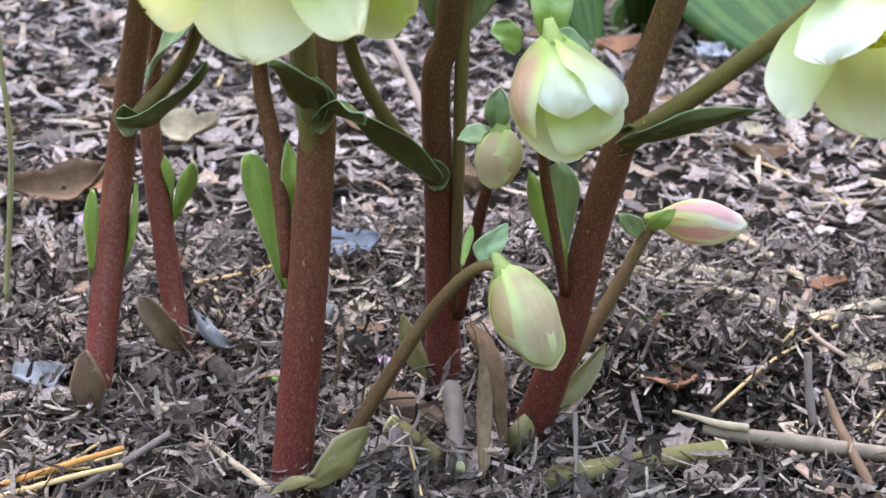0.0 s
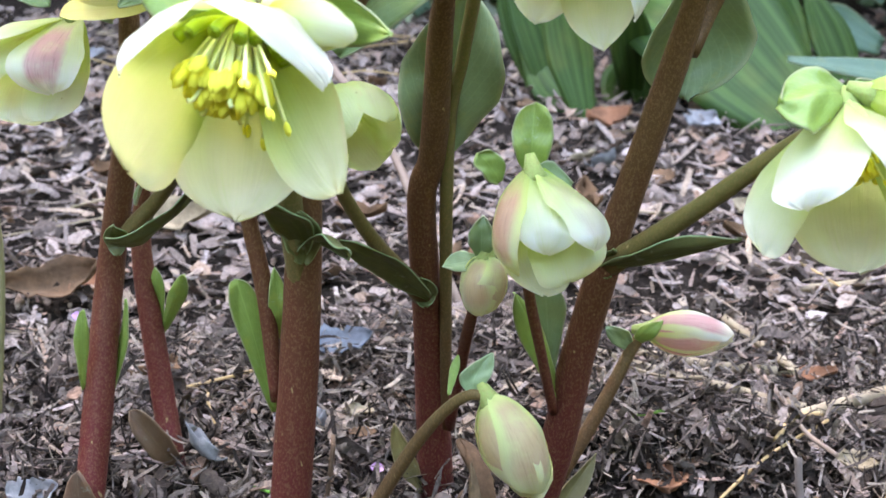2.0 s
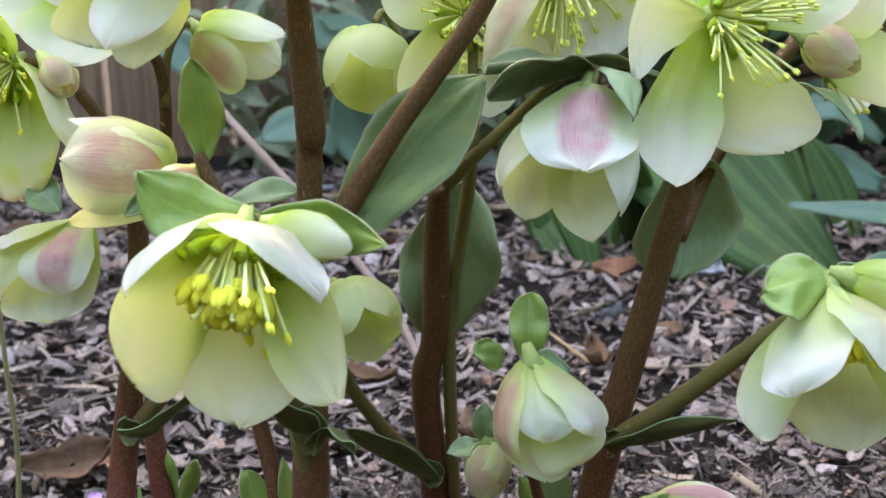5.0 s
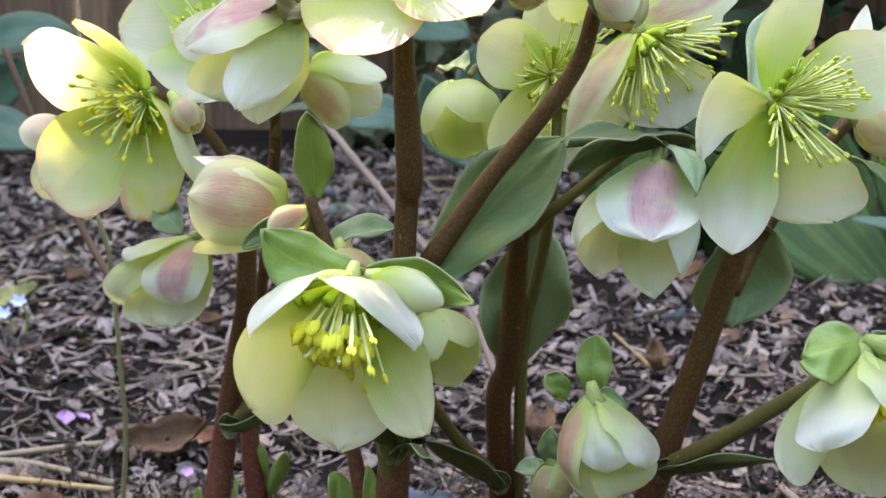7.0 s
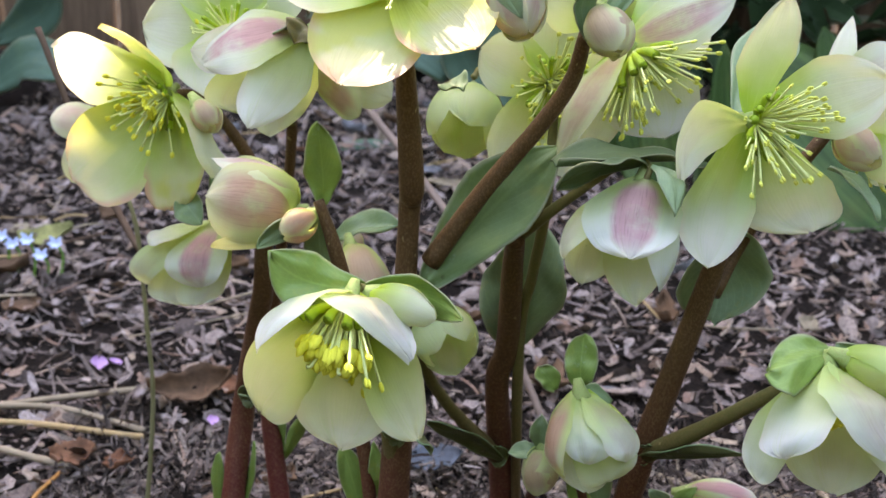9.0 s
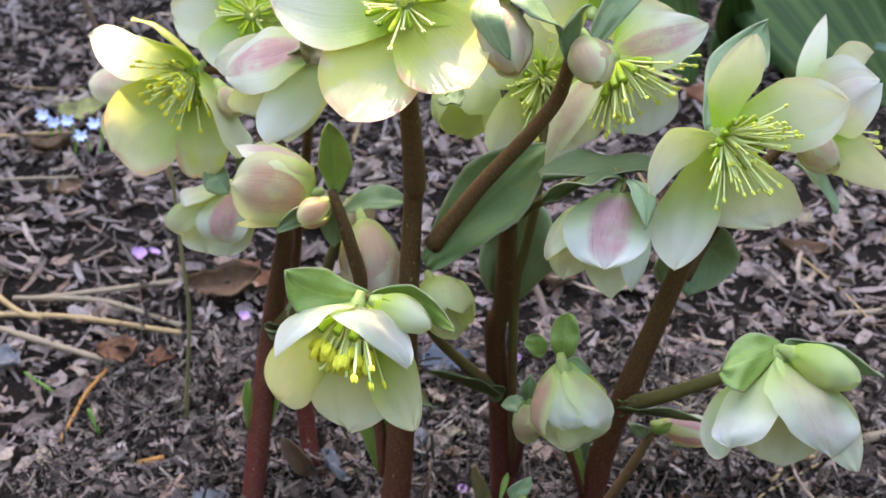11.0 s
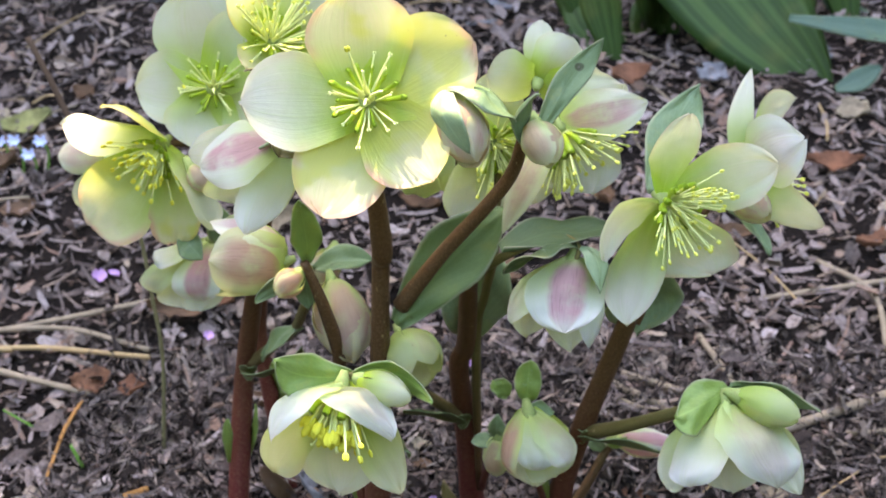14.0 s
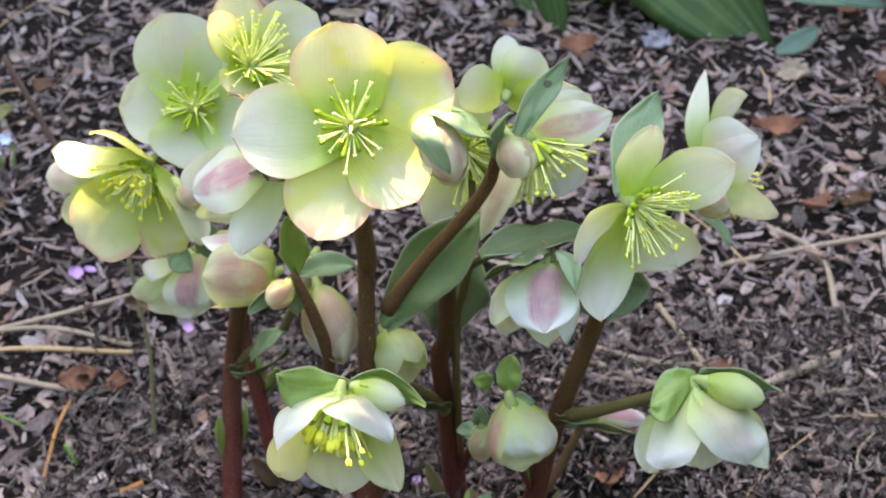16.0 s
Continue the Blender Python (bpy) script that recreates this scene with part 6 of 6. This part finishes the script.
def cut_stub(pts, look_of, label):
    """A cut flower stalk with its pale end."""
    e = tagged(new("cut_stub"), label, "stalk")
    e.location = pts[-1][:3]
    c = curve_points(pts, 6)
    bm = bmesh.new()
    tube(bm, c, 14, True, 0.03, 0.12)
    part("stalk", bm, TWIG[look_of], e)
    a, b = Vector(c[-2][:3]), Vector(c[-1][:3])
    d = (b - a).normalized()
    bm = bmesh.new()
    r = c[-1][3]
    tube(bm, [(*(b - d * 0.0008), r * 1.03), (*(b + d * 0.0004), r * 0.98), (*(b + d * 0.0002), r * 0.55), (*(b - d * 0.0006), r * 0.3)], 14)
    part("cut_end", bm, TWIG["cut"], e, "pale ring of the cut end")
    return e


def dry_sheath(base, tip, left, right, look_of, label):
    """A dry curled leaf sheath."""
    bm = bmesh.new()
    sheet(bm, patch_grid(base, tip, left, right, (left[0], left[1] + 0.1, left[2]), 0.25, 0.5, 0.5, base[0] * 90, 4.0, 11, 21, 0.25))
    ob = part("dry_sheath", bm, BROWN_LEAF[look_of])
    sol = ob.modifiers.new("thickness", "SOLIDIFY")
    sol.thickness = 0.0006
    return tagged(ob, label, "leaf")


cut_stub([(0.0400, -0.0195, 0.0080, 0.0040), (0.0720, -0.0100, 0.0095, 0.0043), (0.1100, 0.0005, 0.0105, 0.0043)], 'stalk', 'cut olive flower stalk lying on the soil')
cut_stub([(0.0080, 0.0190, 0.0090, 0.0046), (-0.0080, 0.0290, 0.0125, 0.0047), (-0.0240, 0.0375, 0.0130, 0.0046)], 'brown', 'thick brown cut stem stub at the plant base')
cut_stub([(0.0040, -0.0045, 0.0070, 0.0040), (-0.0060, 0.0030, 0.0115, 0.0041), (-0.0153, 0.0095, 0.0145, 0.0040)], 'stalk', 'short olive cut stem stub at the plant base')
cut_stub([(0.0080, 0.0340, 0.0180, 0.0040), (0.0090, 0.0120, 0.0180, 0.0038), (0.0094, -0.0190, 0.0120, 0.0035)], 'grey', 'grey cut stem stub with a pale ringed end')
dry_sheath((0.0190, -0.0190, 0.0080), (0.0185, 0.0050, 0.0500), (0.0165, -0.0060, 0.0290), (0.0230, -0.0050, 0.0300), 'dry', 'split tan dry sheath standing at the stem base')
dry_sheath((0.0275, -0.0020, 0.0140), (0.0140, 0.0250, 0.0500), (0.0170, 0.0140, 0.0400), (0.0265, 0.0100, 0.0430), 'brown', 'folded brown dry leaf beside a stem')
twig('dry_stalk', [(-0.1620, -0.0520, 0.0150, 0.0011), (-0.1292, -0.0321, 0.0175, 0.0012), (-0.1111, -0.0160, 0.0165, 0.0010)], 'orange', 'thin orange-brown dry needle lying on the mulch')
twig('dry_stalk', [(-0.1580, -0.0580, 0.0150, 0.0010), (-0.1286, -0.0424, 0.0175, 0.0011), (-0.1090, -0.0280, 0.0160, 0.0009)], 'straw', 'thin tan dry straw lying on the mulch')
twig('broken_twig', [(0.1040, 0.0110, 0.0140, 0.0018), (0.1257, 0.0051, 0.0140, 0.0031), (0.1699, -0.0040, 0.0130, 0.0030), (0.2000, -0.0080, 0.0120, 0.0029)], 'split', 'broken grey-brown twig with a pale split end', '')
twig('wood_splinter', [(0.0933, 0.0182, 0.0180, 0.0006), (0.1000, 0.0140, 0.0180, 0.0009), (0.1090, 0.0090, 0.0175, 0.0016), (0.1200, 0.0050, 0.0180, 0.0018)], 'tan', 'thin pale splinter of a broken twig', '')
twig('twig', [(0.1490, 0.0400, 0.0340, 0.0016), (0.1495, 0.0340, 0.0200, 0.0017), (0.1510, 0.0280, 0.0080, 0.0018)], 'grey', 'short dead twig standing in dark soil', '')
twig('twig', [(0.1530, 0.0240, 0.0250, 0.0012), (0.1560, 0.0050, 0.0160, 0.0020), (0.1590, -0.0330, 0.0100, 0.0020)], 'brown', 'dark brown root crossing the broken twig', '')
twig('dry_needle', [(0.154, 0.218, 0.012, 0.0013), (0.1669, 0.1537, 0.012, 0.0012), (0.1701, 0.1092, 0.012, 0.0011), (0.1785, 0.0854, 0.012, 0.0011)], 'pink', 'thin reddish stick on the mulch', '')
twig('twig', [(0.0823, 0.2126, 0.008, 0.0025), (0.1206, 0.178, 0.009, 0.0024), (0.1526, 0.1575, 0.009, 0.0023), (0.178, 0.1393, 0.009, 0.0022)], 'tan', 'long forked pale twig on the mulch', '')
twig('twig', [(0.1577, 0.1193, 0.009, 0.0031), (0.1757, 0.1301, 0.01, 0.0031), (0.2255, 0.1571, 0.01, 0.0032), (0.292, 0.1899, 0.01, 0.0034)], 'tan', 'long pale twig on the mulch', '')
twig('twig', [(-0.1326, -0.0375, 0.006, 0.0014), (-0.1144, -0.0199, 0.01, 0.0014), (-0.0973, 0.0002, 0.014, 0.0015)], 'grey', 'grey twig on the mulch', '')
twig('dry_needle', [(-0.1547, -0.0359, 0.008, 0.0006), (-0.1322, -0.0217, 0.01, 0.0006), (-0.111, -0.0107, 0.012, 0.0006)], 'straw', 'long orange straw on the mulch', 'straws')
twig('dry_needle', [(-0.1413, -0.0412, 0.008, 0.0006), (-0.1315, -0.0163, 0.01, 0.0006), (-0.1228, -0.0046, 0.012, 0.0006)], 'straw', 'long orange straw on the mulch', 'straws')
twig('dry_needle', [(-0.1576, -0.0265, 0.006, 0.0006), (-0.1378, -0.024, 0.01, 0.0006), (-0.1226, -0.0193, 0.01, 0.0006)], 'straw', 'pale straw on the mulch', 'straws')
twig('twig', [(0.0537, 0, 0.0259, 0.0009), (0.0526, -0.03, 0.0051, 0.0009)], 'grey', 'thin grey stalk standing in the mulch', '')
twig('twig', [(-0.0391, 0.09, 0.0193, 0.001), (-0.0393, 0.07, -0.0006, 0.001)], 'brown', 'dark twig standing in the mulch', '')
twig('twig', [(-0.0368, 0.06, 0.0299, 0.001), (-0.0405, 0.06, 0.0016, 0.0011)], 'brown', 'dark twig standing in the mulch', '')
twig('dry_stalk', [(-0.1973, 0.13, -0.0025, 0.0013), (-0.1899, 0.13, 0.0542, 0.0013), (-0.187, 0.13, 0.0884, 0.0012), (-0.1877, 0.13, 0.116, 0.0012), (-0.1911, 0.135, 0.172, 0.0012), (-0.1983, 0.14, 0.1966, 0.0012)], 'pale_green', 'slender pale dry stem standing in the soil', '')
twig('twig', [(-0.1948, 0.15, 0.157, 0.0019), (-0.216, 0.17, 0.1814, 0.0019), (-0.2337, 0.18, 0.2134, 0.0019), (-0.2443, 0.185, 0.2414, 0.0019), (-0.2552, 0.19, 0.2683, 0.0018)], 'brown', 'bare brown twig standing behind the flowers', '')
twig('twig', [(-0.1428, 0.45, 0.2035, 0.0027), (-0.1101, 0.42, 0.1721, 0.0027), (-0.083, 0.4, 0.146, 0.0026), (-0.0276, 0.35, 0.0881, 0.0025), (-0.0035, 0.31, 0.0485, 0.0024), (0.0213, 0.28, 0, 0.0024)], 'pink', 'pinkish dry stick leaning from the mulch behind the flowers', '')
twig('dry_stalk', [(-0.3733, 0.2398, 0.006, 0.002), (-0.3052, 0.2366, 0.01, 0.002), (-0.2255, 0.2277, 0.008, 0.002)], 'straw', 'long straw on the mulch', 'straws')
twig('dry_stalk', [(-0.3693, 0.2291, 0.006, 0.0024), (-0.3104, 0.2029, 0.01, 0.0023), (-0.2579, 0.1861, 0.008, 0.0023)], 'tan', 'long straw on the mulch', 'straws')
twig('dry_stalk', [(-0.3402, 0.2649, 0.006, 0.0021), (-0.2845, 0.2782, 0.01, 0.0021), (-0.2354, 0.3009, 0.008, 0.0021)], 'tan', 'long straw on the mulch', 'straws')
twig('dry_stalk', [(-0.3568, 0.2637, 0.006, 0.0021), (-0.2917, 0.26, 0.01, 0.002), (-0.2278, 0.2368, 0.008, 0.002)], 'tan', 'long straw on the mulch', 'straws')
twig('dry_stalk', [(-0.3902, 0.2846, 0.006, 0.0021), (-0.3434, 0.2396, 0.01, 0.002), (-0.3261, 0.2366, 0.008, 0.002)], 'straw', 'long straw on the mulch', 'straws')
twig('dry_stalk', [(-0.4838, 0.5323, 0.006, 0.0015), (-0.413, 0.5407, 0.01, 0.0015)], 'straw', 'long straw on the mulch', 'straws')
twig('dry_stalk', [(-0.4517, 0.4474, 0.006, 0.0014), (-0.3747, 0.4535, 0.01, 0.0014)], 'tan', 'long straw on the mulch', 'straws')
twig('dry_needle', [(-0.2613, 0.1779, 0.008, 0.0013), (-0.2643, 0.1444, 0.01, 0.0013), (-0.2642, 0.0985, 0.008, 0.0012)], 'orange', 'flat orange strip on the mulch', '')
twig('dry_needle', [(-0.2108, 0.0802, 0.01, 0.0021), (-0.1967, 0.0868, 0.01, 0.0021)], 'orange', 'flat orange chip on the mulch', '')
twig('dry_stalk', [(0.1048, 0.2096, 0.008, 0.0024), (0.146, 0.1857, 0.01, 0.0024), (0.1844, 0.1776, 0.01, 0.0024)], 'tan', 'curved dry stalk on the mulch', '')
twig('dry_stalk', [(0.1623, 0.2539, 0.008, 0.0023), (0.1714, 0.2195, 0.01, 0.0022), (0.1827, 0.1796, 0.01, 0.0022)], 'tan', 'dry stalk on the mulch', '')
twig('dry_stalk', [(0.2159, 0.1387, 0.008, 0.0017), (0.2552, 0.1434, 0.01, 0.0017), (0.3137, 0.1467, 0.01, 0.0017)], 'tan', 'dry stalk on the mulch', '')
twig('dry_stalk', [(0.2151, 0.3008, 0.008, 0.0022), (0.2836, 0.315, 0.01, 0.0022), (0.368, 0.3329, 0.01, 0.0022)], 'tan', 'dry stalk on the mulch', '')
twig('dry_stalk', [(0.2594, 0.3564, 0.008, 0.0023), (0.2947, 0.3062, 0.01, 0.0022), (0.2895, 0.2336, 0.01, 0.0021)], 'tan', 'curved dry stalk on the mulch', '')
twig('seedling', [(-0.2457, 0.1148, 0.004, 0.0011), (-0.2515, 0.1169, 0.02, 0.0011)], 'sprout', 'small green seedling in the soil', '')
twig('seedling', [(-0.2897, 0.1556, 0.004, 0.0007), (-0.3085, 0.1593, 0.015, 0.0007)], 'sprout', 'small green seedling in the soil', '')
twig('seedling', [(0.0973, 0.1366, 0.006, 0.0008), (0.1103, 0.1298, 0.012, 0.0008)], 'sprout', 'small green blade in the mulch', '')
twig('seedling', [(-0.0731, 0.0686, 0.006, 0.0006), (-0.063, 0.0526, 0.012, 0.0006)], 'sprout', 'small green blade in the mulch', '')


def fallen_petal(x, y, size, turn):
    grid = [[Vector((u * size * 0.5 * math.sin(math.pi * (0.08 + 0.9 * s)) ** 0.6, (s - 0.5) * size, 0.25 * size * (u * u + (s - 0.5) ** 2))) for u in (-1, -0.5, 0, 0.5, 1)]
            for s in (0, 0.2, 0.4, 0.6, 0.8, 1)]
    bm = bmesh.new()
    sheet(bm, grid)
    bm.transform(pose(x, y, ground_height(x, y) + 0.012, 15, 10, turn))
    tagged(part("fallen_petal", bm, PINK_PETAL), "small bright pink petal fallen on the mulch", "petal", "pink petals on the mulch")


PINK_PETAL = plain("pink_petal", (0.50, 0.29, 0.48), 0.5, 0.2, 90)
BLUE_PETAL = plain("pale_blue_petal", (0.55, 0.62, 0.86), 0.5, 0.2, 90)
for x, y, s, f in ((-0.286, 0.331, 0.012, 20), (-0.276, 0.335, 0.009, 80), (-0.188, 0.253, 0.008, 10), (0.0, 0.205, 0.010, 60), (-0.02, 0.08, 0.006, 0)):
    fallen_petal(x, y, s, f)


def blue_flower(x, y, h):
    e = tagged(new("spring_flower"), "small pale blue spring flower on a thin stalk", "flower", "small blue flowers")
    e.location = (x, y, 0)
    bm = bmesh.new()
    tube(bm, curve_points([(x, y, -0.002, 0.0012), (x + 0.003, y, h * 0.6, 0.001), (x, y - 0.004, h, 0.0009)], 5), 6)
    part("stalk", bm, TWIG["sprout"], e)
    for k in range(6):
        f = k * math.pi / 3
        d, n = Vector((math.cos(f), math.sin(f) * 0.6 - 0.5, math.sin(f) * 0.6)).normalized(), Vector((0, -0.7, 0.7))
        x_ = d.cross(n).normalized()
        p = Vector((x, y - 0.004, h))
        grid = [[p + d * (s * 0.007) + x_ * (u * 0.002 * math.sin(math.pi * (0.1 + 0.85 * s))) + n * (0.002 * s) for u in (-1, 0, 1)] for s in (0, 0.25, 0.5, 0.75, 1)]
        bm = bmesh.new()
        sheet(bm, grid)
        part("petal", bm, BLUE_PETAL, e)


for x, y, h in ((-0.385, 0.505, 0.025), (-0.398, 0.512, 0.035), (-0.378, 0.52, 0.03), (-0.418, 0.53, 0.025), (-0.426, 0.528, 0.032)):
    blue_flower(x, y, h)


_r = random.Random(77)
for k in range(60):
    x, y = _r.uniform(-0.5, 0.55), _r.uniform(0.02, 1.1)
    dead_leaf(x, y, 0.008, _r.uniform(0.018, 0.045), _r.uniform(0.006, 0.014), _r.uniform(0, 360), _r.gauss(0, 14), _r.uniform(0.1, 0.8),
              _r.choice(("brown", "brown", "grey", "rust", "tan", "grey")), "small curled dry leaf lying on the mulch")
for k in range(70):
    x, y, f = _r.uniform(-0.5, 0.55), _r.uniform(-0.02, 1.1), _r.uniform(0, 6.283)
    ln = _r.uniform(0.03, 0.10)
    d = Vector((math.cos(f), math.sin(f), 0)) * ln
    q = [(x, y), (x + d.x * 0.5 + _r.uniform(-1, 1) * 0.004, y + d.y * 0.5 + _r.uniform(-1, 1) * 0.004), (x + d.x, y + d.y)]
    r = _r.uniform(0.0005, 0.0013)
    twig("dry_stalk", [(a, b, ground_height(a, b) + 0.009 + 0.004 * _r.random(), r) for a, b in q],
         _r.choice(("tan", "grey", "straw", "brown", "straw", "tan")), "thin dry stalk lying on the mulch", "dry stalks on the mulch")
